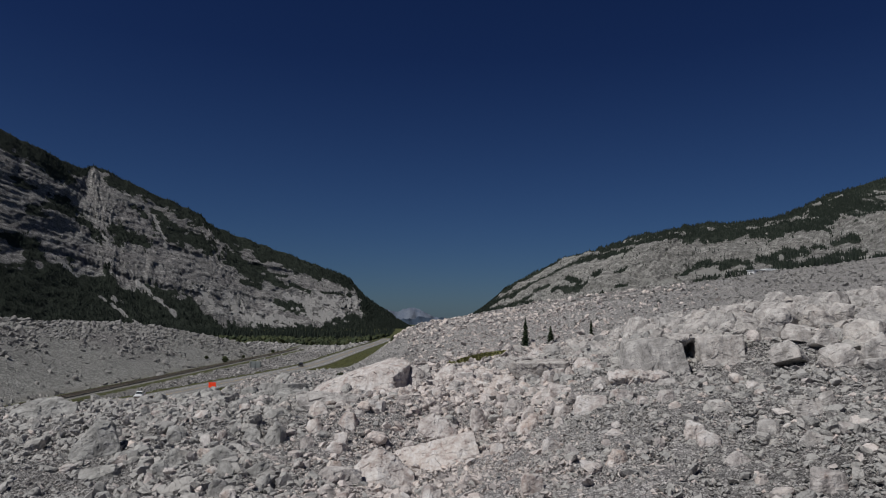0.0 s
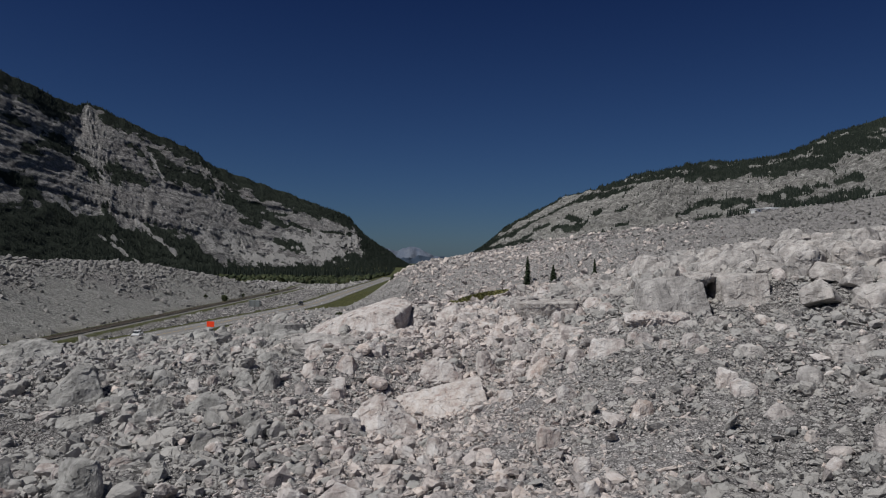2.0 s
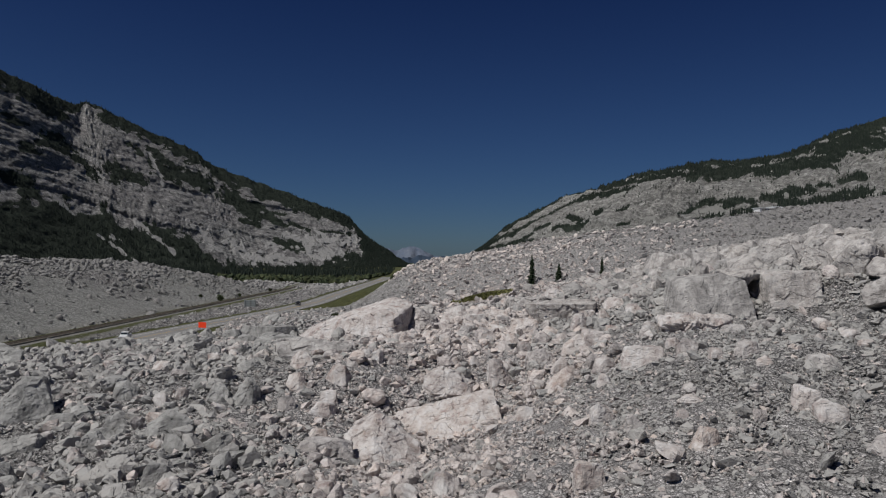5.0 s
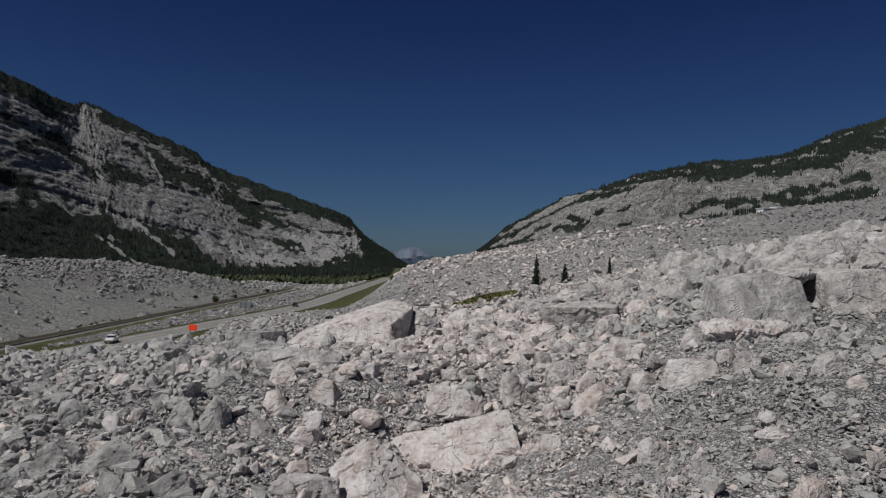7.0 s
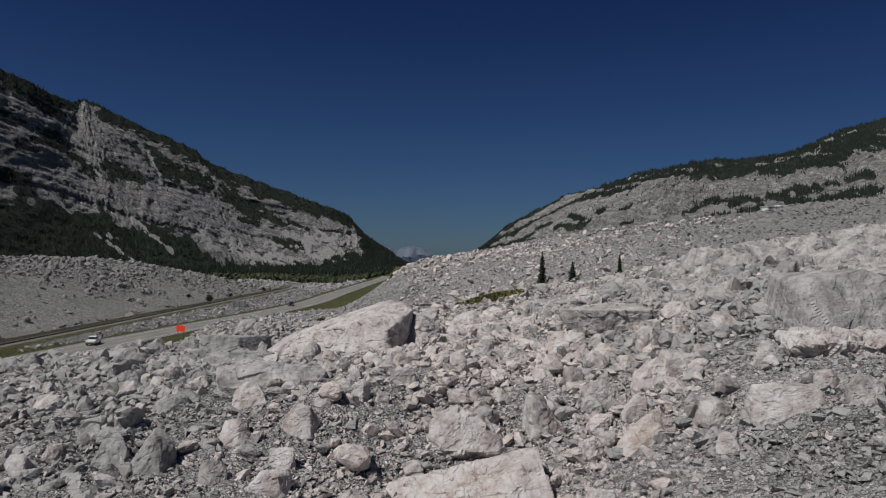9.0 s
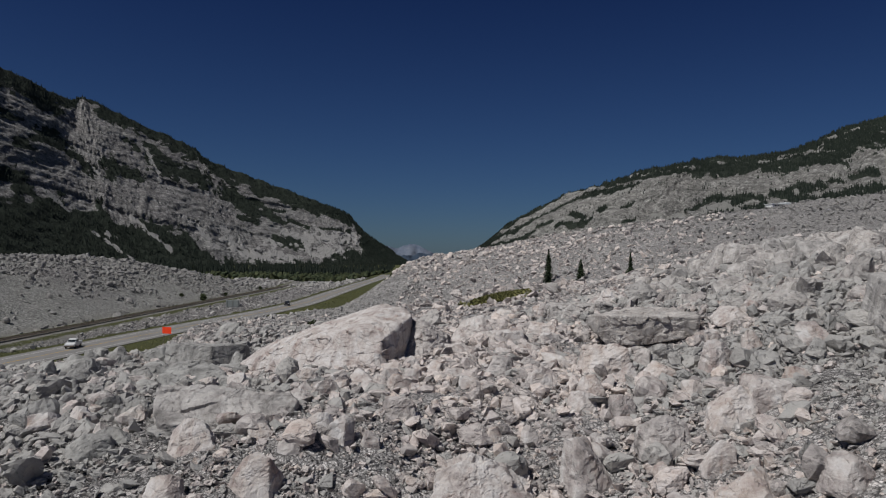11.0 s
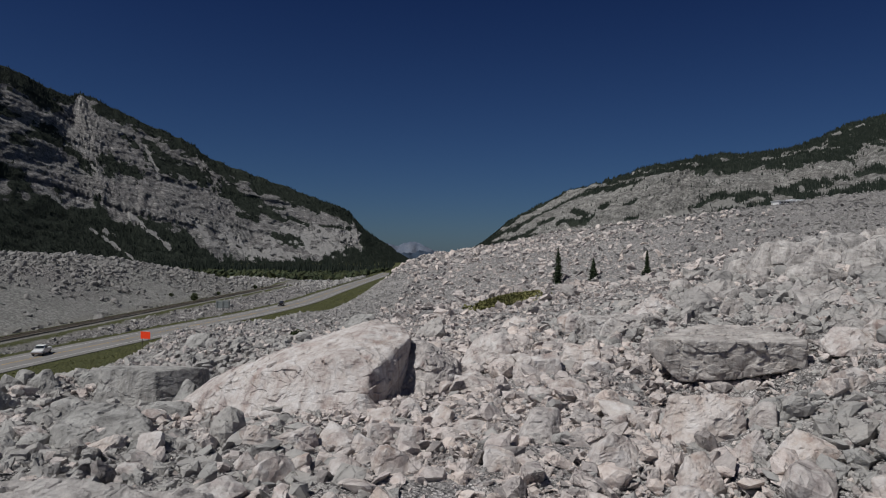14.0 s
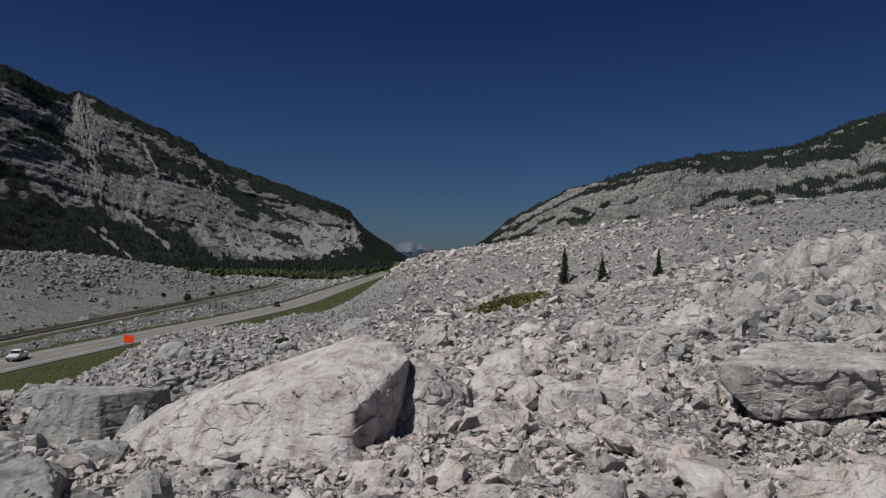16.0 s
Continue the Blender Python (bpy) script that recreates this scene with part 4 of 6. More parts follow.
def block(points, label, seed, bedding=1.0, rough=0.6, n=40, worn=1.0):
    """A great block from its corners."""
    v, f, mid = broken_rock(points, n, seed, edge=90, bedding=bedding, rough=rough, grain=4.0)
    # pits, seams and chipped ledges of a weathered face
    no = vertex_normals(v, f)
    if (no * v).sum() < 0:
        no = -no
    x, y, z = v.T
    seam = np.abs(fbm(x / 1.5 + 0.3 * z, y / 1.5, z / 2.4, octaves=3, seed=seed + 31))
    ledge = fbm(x / 1.1, y / 1.1, z / 0.8, octaves=2, seed=seed + 37)
    d = 0.045 * fbm(x / 0.55, y / 0.55, z / 0.7, octaves=3, seed=seed + 33, gain=0.6) - 0.11 * step(0.09, 0.0, seam) * step(0.0, 0.3, ledge) + 0.07 * step(0.12, 0.2, ledge)
    v = v + no * (worn * d)[:, None]
    return set_boulder(v, f, mid, label=label)


block([(-10.9, 75.6, 5.5), (-8.2, 76.8, 6.5), (-5.4, 77.4, 7.25), (-3.9, 76.6, 6.9), (-16.6, 75.6, 2.4), (-15.6, 78, 3.4), (-14.8, 73, 1.2), (-12.2, 70.9, 1.0), (-8.4, 69.2, 1.2), (-5.5, 68.2, 2.0),
       (-13.4, 73.6, 4.0), (-10.4, 72.4, 5.1), (-6.8, 71.0, 5.9), (-5.1, 70.3, 5.3), (-3.2, 74.4, 6.6), (-3.9, 72.4, 2.2), (-3.4, 75.6, 2.6), (-6, 83, 3.5), (-13, 82, 2.0), (-3.6, 79, 3.5)],
      "huge pale limestone boulder with streaked face and dark end", 301, bedding=0.0, rough=0.36, n=88, worn=0.32)
block([(-3.5, 75.2, 6.2), (-2.3, 74.0, 6.0), (-1.0, 74.0, 4.9), (-0.6, 77.0, 4.9), (-3.0, 78, 5.9), (-4.0, 72.9, 2.8), (-1.6, 71.8, 2.8), (-0.1, 73.0, 3.0), (-0.3, 77, 3.4), (-3.6, 77, 3.2)],
      "pale limestone fragment leaning on the huge boulder", 303, bedding=0.3, rough=0.5)
block([(-20.8, 82.6, 3.05), (-24.9, 83.6, 3.05), (-18.4, 84.9, 2.95), (-25.8, 87.6, 2.6), (-19.2, 88.4, 2.3), (-20.5, 81.8, -1.2), (-25.5, 82.8, -1.2), (-17.8, 84.0, -1.0), (-26.4, 88.0, -1.2), (-18.8, 88.6, -1.0)],
      "square-edged grey limestone block beside the huge boulder", 305, bedding=0.1, rough=0.22, worn=0.3)
block([(8.9, 71.3, 7.0), (12.0, 70.0, 7.05), (15.9, 69.2, 7.15), (17.0, 72.5, 7.2), (13.0, 76.4, 7.1), (16.6, 76.5, 7.25), (9.1, 71.4, 6.3), (10.4, 71.0, 4.9), (12.6, 70.2, 5.15), (16.0, 69.4, 5.9), (16.9, 72.5, 5.6), (13.0, 76.4, 4.8)],
      "flat-topped grey-streaked limestone slab with a cracked front", 309, bedding=0.0, rough=0.4, n=72, worn=0.45)
block([(11.5, 70.8, 4.6), (12.3, 70.5, 4.9), (13.8, 70.1, 5.0), (11.2, 70.3, 3.0), (14.0, 69.6, 3.0), (11.6, 73, 4.5), (13.9, 73, 4.7), (11.5, 73, 3.0), (13.9, 73, 3.0)],
      "broken limestone piece under the flat-topped slab", 311, bedding=0.0, rough=0.45)
block([(14.2, 70.0, 4.9), (15.4, 69.7, 5.35), (16.5, 69.6, 5.45), (14.1, 69.5, 3.0), (16.8, 69.1, 3.0), (14.2, 73, 4.8), (16.7, 73, 5.2), (14.2, 73, 3.0), (16.8, 73, 3.0)],
      "broken grey limestone piece under the flat-topped slab", 312, bedding=0.0, rough=0.45)
block([(18.8, 51.6, 9.4), (19.9, 52.3, 10.2), (22.6, 52.3, 10.8), (24.3, 51.8, 10.2), (24.8, 50.6, 7.0), (18.3, 50.2, 7.1), (18.5, 51.2, 8.4), (19.6, 57, 10.4), (23.6, 57, 10.6), (19, 57, 7), (24.2, 57, 7)],
      "smooth tilted limestone boulder beside a dark cleft", 313, bedding=0.0, rough=0.2, n=48, worn=0.35)
block([(25.9, 52.2, 10.7), (27.8, 52.4, 11.0), (30.5, 52.5, 11.1), (26.5, 51.6, 9.0), (26.1, 50.5, 7.0), (30, 50.2, 7.0), (26.5, 57, 10.9), (31.2, 57, 11), (26.0, 57, 7), (31.4, 56, 7)],
      "broad tilted limestone boulder beside a dark cleft", 317, bedding=0.0, rough=0.25, worn=0.4)
# added rock: roofs the cleft so that its inside stays dark
block([(23.9, 53.2, 10.5), (25.4, 52.8, 10.75), (26.9, 53.0, 10.8), (23.9, 56.8, 11.0), (27.4, 57, 11.2), (25.4, 55.4, 11.3), (24.2, 58.6, 10.3), (27.6, 58.6, 10.4), (24.2, 53.4, 10.2), (27, 53.4, 10.3)],
      "flat limestone rock added above the cleft to darken it", 319, bedding=0.3, rough=0.7)
# added rock at the back: stops light coming in behind the cleft
block([(23.6, 55.6, 10.4), (26.8, 55.8, 10.5), (23.4, 55.2, 6.6), (27.0, 55.2, 6.6), (23.6, 58.4, 10.4), (26.8, 58.4, 10.4), (23.4, 58.6, 6.6), (27.0, 58.6, 6.6)],
      "added grey limestone rock that stops light behind the cleft", 347, bedding=0.3, rough=0.6, n=24)
block([(16.1, 46.9, 7.15), (17.9, 46.4, 7.4), (20.2, 46.6, 7.2), (21.6, 48.0, 7.5), (18.7, 49.6, 8.0), (16.5, 49.2, 7.5), (17.2, 47.8, 5.7), (20.2, 46.9, 5.7), (21.6, 48.6, 5.8), (17.1, 49.6, 5.8)],
      "flat limestone slab with an undercut front", 320, bedding=0.6, rough=1.0, n=32)
block([(-13.76, 54.4, 4.84), (-10.99, 54.5, 5.01), (-7.91, 54.3, 4.78), (-12.91, 52.2, 3.82), (-9.44, 52, 3.71), (-7.59, 52.5, 3.94), (-13.57, 53.2, 4.41), (-7.31, 53.4, 4.53), (-12.91, 52.2, 2.92), (-9.44, 52, 2.81), (-7.59, 52.5, 3.04), (-13.46, 56.5974, 3.94), (-7.91, 56.5974, 3.88), (-13.76, 56.7974, 2.6), (-7.91, 56.7974, 2.6)],
      "long low grey limestone slab with a flat rough front", 321, bedding=0.2, rough=0.4, n=56, worn=0.5)
block([(-3.25, 44.6, 0.76), (-2.96, 45, 1.09), (-0.32, 45, 1.65), (1.99, 44.9, 2.02), (3.69, 44.8, 2.85), (3.98, 43.4, 1.63), (4.31, 42, 0.4), (3.92, 41.2, -0.26), (0.92, 41.2, -0.18), (-2.15, 42.4, -0.09), (-2.6, 47.5, 0), (0.2, 48, 0.4), (3.6, 47.1, 1), (4.2, 41, -0.8), (0.8, 40.8, -0.9)],
      "tilted pale limestone slab with a smooth face", 325, bedding=0.1, rough=0.3, n=56, worn=0.35)
block([(-4.25, 41, 2.03), (-3.97, 41.8, 1.95), (-5.61, 40.6, 1.18), (-6.49, 39.8, 0.13), (-6.63, 39.2, -0.53), (-1.2, 39.6, 0.25), (-1.03, 38.8, -0.34), (-2.64, 40.4, 0.91), (-5.8, 36.4, -1.3), (-1.6, 36.4, -1.3), (-3.9, 37.6, 0.2), (-5, 44.5, -0.4), (-2.2, 43.5, -0.5)],
      "pointed pale limestone boulder leaning on a slab", 329, bedding=0.3, rough=0.4, n=48, worn=0.45)
boulder(-10.7, 50.4, 2.1, 1.4, 1.7, 12, 1)
boulder(-2.8, 53.4, 1.7, 1.2, 1.2, -1, 2)
boulder(-6.0, 51.5, 1.2, 0.8, 0.8, -14, 3)
boulder(-15.0, 50.9, 2.0, 1.4, 1.1, 23, 4)
boulder(-31.9, 77.2, 1.7, 1.2, 1.8, 10, 5)
boulder(-23.4, 64.1, 1.8, 1.2, 1.2, -3, 6)
boulder(-15.3, 55.9, 1.3, 0.9, 1.4, -16, 7)
boulder(-21.7, 73.9, 2.3, 1.6, 1.5, 21, 8)
boulder(-16.5, 68.5, 1.6, 1.0, 0.9, 8, 9)
boulder(-6.3, 58.5, 1.2, 0.8, 1.1, -5, 10)
boulder(-20.5, 87.2, 1.9, 1.2, 2.0, -18, 11)
boulder(11.9, 55.8, 2.1, 1.4, 1.9, 19, 12)
boulder(10.4, 50.4, 2.4, 1.6, 1.9, 6, 13)
boulder(11.9, 50.7, 2.2, 1.5, 1.5, -7, 14)
boulder(5.3, 54.8, 1.5, 1.0, 1.2, -20, 15)
boulder(6.9, 53.4, 1.3, 0.9, 1.3, 17, 16)
boulder(7.5, 60.1, 2.9, 1.9, 2.1, 4, 17)
boulder(2.1, 61.6, 1.8, 1.2, 1.6, -9, 18)
boulder(9.4, 59.8, 1.2, 0.8, 1.3, -22, 19)
boulder(2.8, 52.3, 1.0, 0.6, 1.0, 15, 20)
boulder(1.2, 52.3, 0.8, 0.6, 0.8, 2, 21)
boulder(5.3, 51.5, 0.8, 0.5, 0.8, -11, 22)
boulder(7.7, 50.3, 2.4, 1.6, 1.7, 13, 24)
boulder(8.6, 55.0, 1.4, 0.9, 1.0, 0, 25)
boulder(14.5, 57.7, 1.3, 0.8, 1.3, -13, 26)
boulder(-8.2, 50.6, 1.0, 0.7, 0.7, 24, 27)
boulder(-6.7, 49.5, 1.1, 0.7, 0.8, 11, 28)
boulder(0.4, 58.1, 1.3, 0.9, 0.9, -2, 29)
boulder(21.0, 65.2, 1.9, 1.3, 1.1, -15, 30)
boulder(10.0, 53.5, 1.1, 0.7, 0.9, 22, 31)
boulder(13.7, 51.9, 1.4, 0.9, 0.8, 9, 32)
boulder(-32.6, 83.2, 2.6, 1.7, 1.5, -4, 33)
boulder(-33.2, 88.3, 1.8, 1.2, 1.7, -17, 34)
boulder(-17.6, 57.8, 1.4, 0.9, 1.0, 20, 35)
boulder(-3.8, 50.5, 0.8, 0.5, 0.8, 7, 36)
boulder(-33.0, 86.6, 1.6, 1.1, 1.7, -6, 37)
boulder(-30.5, 86.4, 3.1, 2.0, 2.0, -19, 38)
boulder(-16.0, 72.7, 2.5, 1.7, 0.9, 18, 39)
boulder(-12.8, 63.4, 2.1, 1.4, 0.9, 5, 40)
boulder(-8.3, 59.7, 1.1, 0.8, 0.9, -8, 41)
boulder(-7.5, 60.1, 0.9, 0.6, 0.8, -21, 42)
boulder(-4.4, 57.9, 1.4, 0.9, 0.8, 16, 43)
boulder(-8.6, 62.7, 1.2, 0.8, 1.2, 3, 44)
boulder(-7.3, 63.2, 1.9, 1.3, 1.1, -10, 45)
boulder(-5.6, 63.7, 1.9, 1.3, 1.2, -23, 46)
boulder(-3.9, 63.4, 1.3, 0.9, 1.3, 14, 47)
boulder(-2.7, 62.6, 1.2, 0.8, 1.2, 1, 48)
boulder(-19.7, 66.7, 1.5, 1.0, 1.0, -12, 49)
boulder(-4.2, 67.2, 1.4, 0.9, 0.8, -25, 50)
boulder(-27.9, 89.0, 2.8, 1.8, 1.6, 12, 51)
boulder(3.6, 73.8, 2.8, 1.8, 2.0, -1, 52)
boulder(4.9, 61.8, 1.1, 0.8, 0.9, -14, 53)
boulder(6.2, 56.4, 1.6, 1.1, 1.4, 23, 54)
boulder(8.1, 57.5, 1.2, 0.8, 1.3, 10, 55)
boulder(-0.4, 64.9, 1.5, 1.0, 0.7, -3, 56)
boulder(3.4, 59.9, 1.1, 0.7, 1.1, -16, 57)
boulder(5.7, 58.7, 1.2, 0.8, 0.6, 21, 58)
boulder(0.2, 75.3, 2.4, 1.6, 1.2, -5, 60)
boulder(6.5, 76.5, 2.5, 1.6, 1.6, -18, 61)
boulder(5.8, 65.5, 1.3, 0.9, 1.2, 19, 62)
boulder(13.7, 62.2, 2.0, 1.4, 1.2, 6, 63)
boulder(18.4, 69.6, 2.9, 1.9, 1.3, -7, 64)
boulder(9.3, 93.0, 1.8, 1.2, 1.9, -20, 65)
boulder(19.5, 81.2, 2.0, 1.3, 0.9, 17, 66)
boulder(23.2, 81.4, 3.5, 2.3, 2.0, 4, 67)
boulder(21.0, 72.0, 1.4, 0.9, 1.4, -9, 68)
boulder(-15.6, 45.4, 1.9, 1.3, 1.3, -22, 69)
boulder(-14.7, 43.2, 1.2, 0.8, 1.2, 15, 70)
boulder(-10.5, 46.9, 1.6, 1.1, 1.4, 2, 71)
boulder(-7.6, 47.7, 1.8, 1.2, 1.6, -11, 72)
boulder(-7.9, 45.3, 1.3, 0.8, 1.1, -24, 73)
boulder(-10.4, 43.5, 1.3, 0.9, 1.3, 13, 74)
boulder(-7.9, 43.2, 1.8, 1.2, 1.3, 0, 75)
boulder(-19.8, 51.1, 1.2, 0.8, 1.2, -13, 76)
boulder(-33.3, 69.2, 1.7, 1.4, 1.8, 24, 77)
boulder(-31.4, 70.6, 2.5, 1.7, 1.2, 11, 78)
boulder(-23.3, 62.9, 3.0, 2.0, 1.2, -2, 79)
boulder(-21.2, 71.1, 2.5, 1.7, 1.2, -15, 80)
boulder(4.7, 49.7, 2.3, 1.6, 2.4, 22, 81)
boulder(8.5, 45.1, 2.7, 1.8, 1.8, 9, 82)
boulder(8.8, 47.8, 1.4, 0.9, 1.4, -4, 83)
boulder(13.3, 42.1, 3.1, 2.1, 1.6, -17, 84)
boulder(11.3, 44.1, 2.0, 1.3, 1.2, 20, 85)
boulder(16.6, 56.3, 1.5, 1.0, 1.5, 7, 86)
boulder(15.4, 48.0, 1.7, 1.1, 1.5, -6, 87)
boulder(15.6, 40.4, 1.5, 1.0, 1.3, -19, 88)
boulder(15.7, 43.1, 1.3, 0.9, 1.0, 18, 89)
boulder(-22.7, 46.6, 1.9, 1.3, 1.6, 5, 90)
boulder(-15.9, 37.5, 2.8, 1.9, 1.7, -8, 91)
boulder(-14.4, 34.3, 1.6, 1.1, 1.2, -21, 92)
boulder(-24.3, 43.7, 1.8, 1.2, 0.9, 16, 93)
boulder(-19.7, 36.0, 1.4, 0.9, 1.5, 3, 94)
boulder(-14.6, 52.0, 1.6, 1.1, 1.0, -10, 95)
boulder(-5.1, 50.5, 1.3, 0.9, 1.4, -23, 96)
boulder(-29.6, 56.5, 1.2, 0.9, 1.3, 14, 97)
boulder(-7.6, 39.3, 1.5, 1.0, 0.9, 1, 98)
boulder(-9.6, 38.7, 0.9, 0.6, 0.9, -12, 99)
boulder(18.0, 36.9, 1.8, 1.2, 1.1, 12, 101)
boulder(16.3, 37.5, 1.0, 0.6, 0.9, -1, 102)
boulder(17.7, 34.2, 1.0, 0.7, 0.7, -14, 103)
boulder(8.7, 33.4, 1.6, 1.1, 1.5, 23, 104)
boulder(9.5, 30.3, 1.0, 0.6, 1.0, 10, 105)
boulder(11.6, 29.6, 0.7, 0.5, 0.7, -3, 106)
boulder(5.4, 39.5, 1.3, 0.9, 1.1, -16, 107)
boulder(20.8, 45.5, 2.1, 1.4, 0.9, 21, 108)
boulder(23.5, 47.5, 1.5, 1.0, 0.9, 8, 109)
boulder(-20.4, 40.0, 1.7, 1.1, 1.5, -5, 110)
boulder(-12.6, 35.2, 2.1, 1.4, 1.3, -18, 111)
boulder(-17.6, 47.2, 1.1, 0.8, 1.1, 19, 112)
boulder(4.0, 58.4, 1.8, 1.2, 1.3, 6, 113)
boulder(9.3, 56.7, 2.0, 1.3, 1.2, -7, 114)
boulder(10.5, 40.5, 1.1, 0.7, 0.9, -20, 115)
block([(-18.3, 81.6, 2.75), (-17.6, 81.2, 2.5), (-18.9, 81.0, 1.5), (-19.4, 79.6, 0.3), (-17.4, 80.0, 0.6), (-17.0, 81.8, 0.8), (-18.8, 82.2, 0.6), (-18.4, 79.2, 0.2)],
      "small pale limestone slab leaning between two blocks", 335, bedding=0.0, rough=0.3, n=20, worn=0.3)
block([(-17.8, 65.3, 1.6), (-15.7, 65.0, 1.6), (-13.8, 65.4, 1.8), (-18.7, 66.8, 3.4), (-14.7, 67.2, 3.4), (-19.0, 69.2, 3.7), (-17.7, 69.2, 3.9), (-16.3, 69.2, 3.6), (-20.6, 72.5, 2.0), (-16.6, 72.5, 2.0), (-19.6, 67.4, 1.6)],
      "broad rounded grey limestone boulder with a dark gap below", 337, bedding=0.2, rough=0.4, worn=0.5)
block([(-16.2, 64.7, 3.2), (-14.5, 64.5, 3.2), (-16.1, 64.0, 1.9), (-14.2, 63.8, 1.9), (-16.6, 66, 3.0), (-14.5, 66, 3.1), (-16.6, 66, 1.9), (-14.3, 66, 1.9)],
      "squarish dark grey limestone stone under a boulder", 339, bedding=0.6, rough=0.7, n=20)
block([(-14.0, 64.0, 3.1), (-12.4, 64.4, 3.2), (-14.2, 63.0, 2.2), (-11.8, 63.0, 2.2), (-14.0, 66, 3.0), (-12.4, 66, 3.1), (-11.6, 65.6, 2.2)],
      "low pale limestone slab lying among rubble", 341, bedding=0.2, rough=0.6, n=20)
block([(-16.8, 72.0, 2.5), (-14.9, 72.6, 2.7), (-17.1, 74.0, 2.8), (-15.4, 74.4, 2.8), (-15.3, 71.2, 1.9), (-16.9, 71.3, 1.9), (-14.6, 73.0, 1.8), (-17.4, 74.0, 1.8)],
      "flat pale limestone rock at the foot of the huge boulder", 343, bedding=0.2, rough=0.6, n=20)
block([(-1.35, 48.6, 3.07), (0.01, 49.2, 3.55), (1.32, 48.9, 3.11), (2.23, 48, 2.01), (-0.54, 47.4, 1.8), (2.13, 47.5, 1.7), (-1.37, 48, 2.37), (1.09, 48.2, 2.46), (-1, 51.5, 2.2), (2.6, 51.5, 2.4), (-1, 48, 1.2), (2.6, 48, 1.2), (-0.6, 51.5, 1), (2.6, 51.5, 1)],
      "pale squat limestone boulder with sloping sides among rubble", 345, bedding=0.2, rough=0.5, n=30, worn=0.5)
def slab_pile():
    """Great pale blocks lying over one another on the rise."""
    r = np.random.default_rng(41)
    spots = []
    while len(spots) < 110:
        y = 43 + 100 * r.random() ** 1.2
        x = 31 + 0.1 * (y - 43) + 22 * r.random() ** 1.2
        w = r.uniform(1.8, 3.6) + 0.012 * y
        if all(math.hypot(x - a, y - c) > 0.42 * (w + d) for a, c, d in spots):
            spots.append((x, y, w))
            boulder(x, y, w, w * r.uniform(0.65, 0.95), w * r.uniform(0.5, 0.8), r.uniform(-50, 50), 400 + len(spots), (r.normal(0, 9), r.normal(0, 9)), 0.14, 0.9, "pale grey limestone block piled with dark gaps below")


slab_pile()
block([(15.3, 91.3, 8.2), (16.2, 92.6, 8.0), (12.6, 90.6, 6.3), (14.6, 88.6, 5.2), (17.6, 90.0, 6.4), (17.4, 91.6, 6.6), (12.4, 89.4, 5.0), (17.8, 89.4, 5.2), (13.0, 95, 5.6), (18, 95, 6.2)],
      "pyramid-shaped layered pale limestone boulder", 331, bedding=1.4, rough=0.7)
block([(8.6, 84.6, 6.6), (12.6, 84.2, 6.9), (14.4, 85.4, 6.6), (14.0, 88.4, 6.9), (8.8, 88.2, 6.5), (8.2, 83.6, 4.6), (12.8, 83.2, 4.8), (14.6, 84.8, 4.8), (14.2, 88.8, 5.0), (8.4, 88.6, 4.8)],
      "low broad pale limestone slab with a grey end", 333, bedding=0.4, rough=0.8)
boulder(-28.4, 44.0, 4.3, 2.9, 3.7, 17, 116)
boulder(-15.6, 19.5, 2.5, 1.7, 2.6, 4, 117)
boulder(-21.0, 22.6, 1.5, 1.0, 1.6, -9, 118)
boulder(-20.8, 24.8, 1.1, 0.7, 1.1, -22, 119)
boulder(-43.2, 62.1, 7.2, 4.8, 2.4, 15, 120)
boulder(-13.2, 28.9, 1.5, 1.0, 1.6, 2, 121)
boulder(-20.3, 37.8, 2.6, 1.8, 1.0, -11, 122)
boulder(-21.5, 30.9, 1.6, 1.1, 0.6, -24, 123)
boulder(-6.9, 37.4, 3.8, 2.5, 1.2, 13, 124)
boulder(17.4, 27.2, 1.5, 1.0, 1.1, 0, 125)
boulder(17.2, 28.8, 1.5, 1.0, 1.3, -13, 126)
boulder(11.5, 26.4, 1.5, 1.0, 1.2, 24, 127)
boulder(17.6, 23.5, 1.5, 1.0, 0.8, 11, 128)
boulder(22.1, 23.5, 1.7, 1.2, 1.0, -2, 129)
boulder(18.9, 16.5, 1.7, 1.2, 1.3, -15, 130)
boulder(21.7, 28.1, 1.8, 1.2, 1.1, 22, 131)
boulder(6.3, 25.3, 1.5, 1.0, 1.4, 9, 132)
boulder(6.5, 16.2, 0.9, 0.6, 1.0, -4, 133)
boulder(7.3, 21.4, 1.0, 0.7, 0.8, -17, 134)
boulder(16.4, 16.3, 0.9, 0.6, 0.7, 20, 135)
boulder(17.3, 19.8, 0.7, 0.5, 0.7, 7, 136)
boulder(28.1, 33.3, 1.3, 0.8, 1.3, -6, 137)
boulder(-13.6, 44.7, 2.1, 1.4, 2.2, -19, 138)
boulder(-25.0, 37.5, 3.2, 2.1, 1.2, 18, 139)
boulder(-25.0, 42.0, 2.3, 1.5, 1.1, 5, 140)
boulder(-3.8, 18.0, 2.1, 1.4, 1.2, -8, 141)
boulder(-2.1, 21.1, 1.2, 0.8, 0.7, -21, 142)
boulder(20.8, 33.8, 2.0, 1.3, 0.9, 16, 143)
boulder(25.8, 31.9, 2.6, 1.8, 1.2, 3, 144)
boulder(-16.7, 73.9, 2.8, 1.9, 1.0, -10, 145)
boulder(-28.4, 111.7, 3.8, 2.5, 2.8, -23, 146)
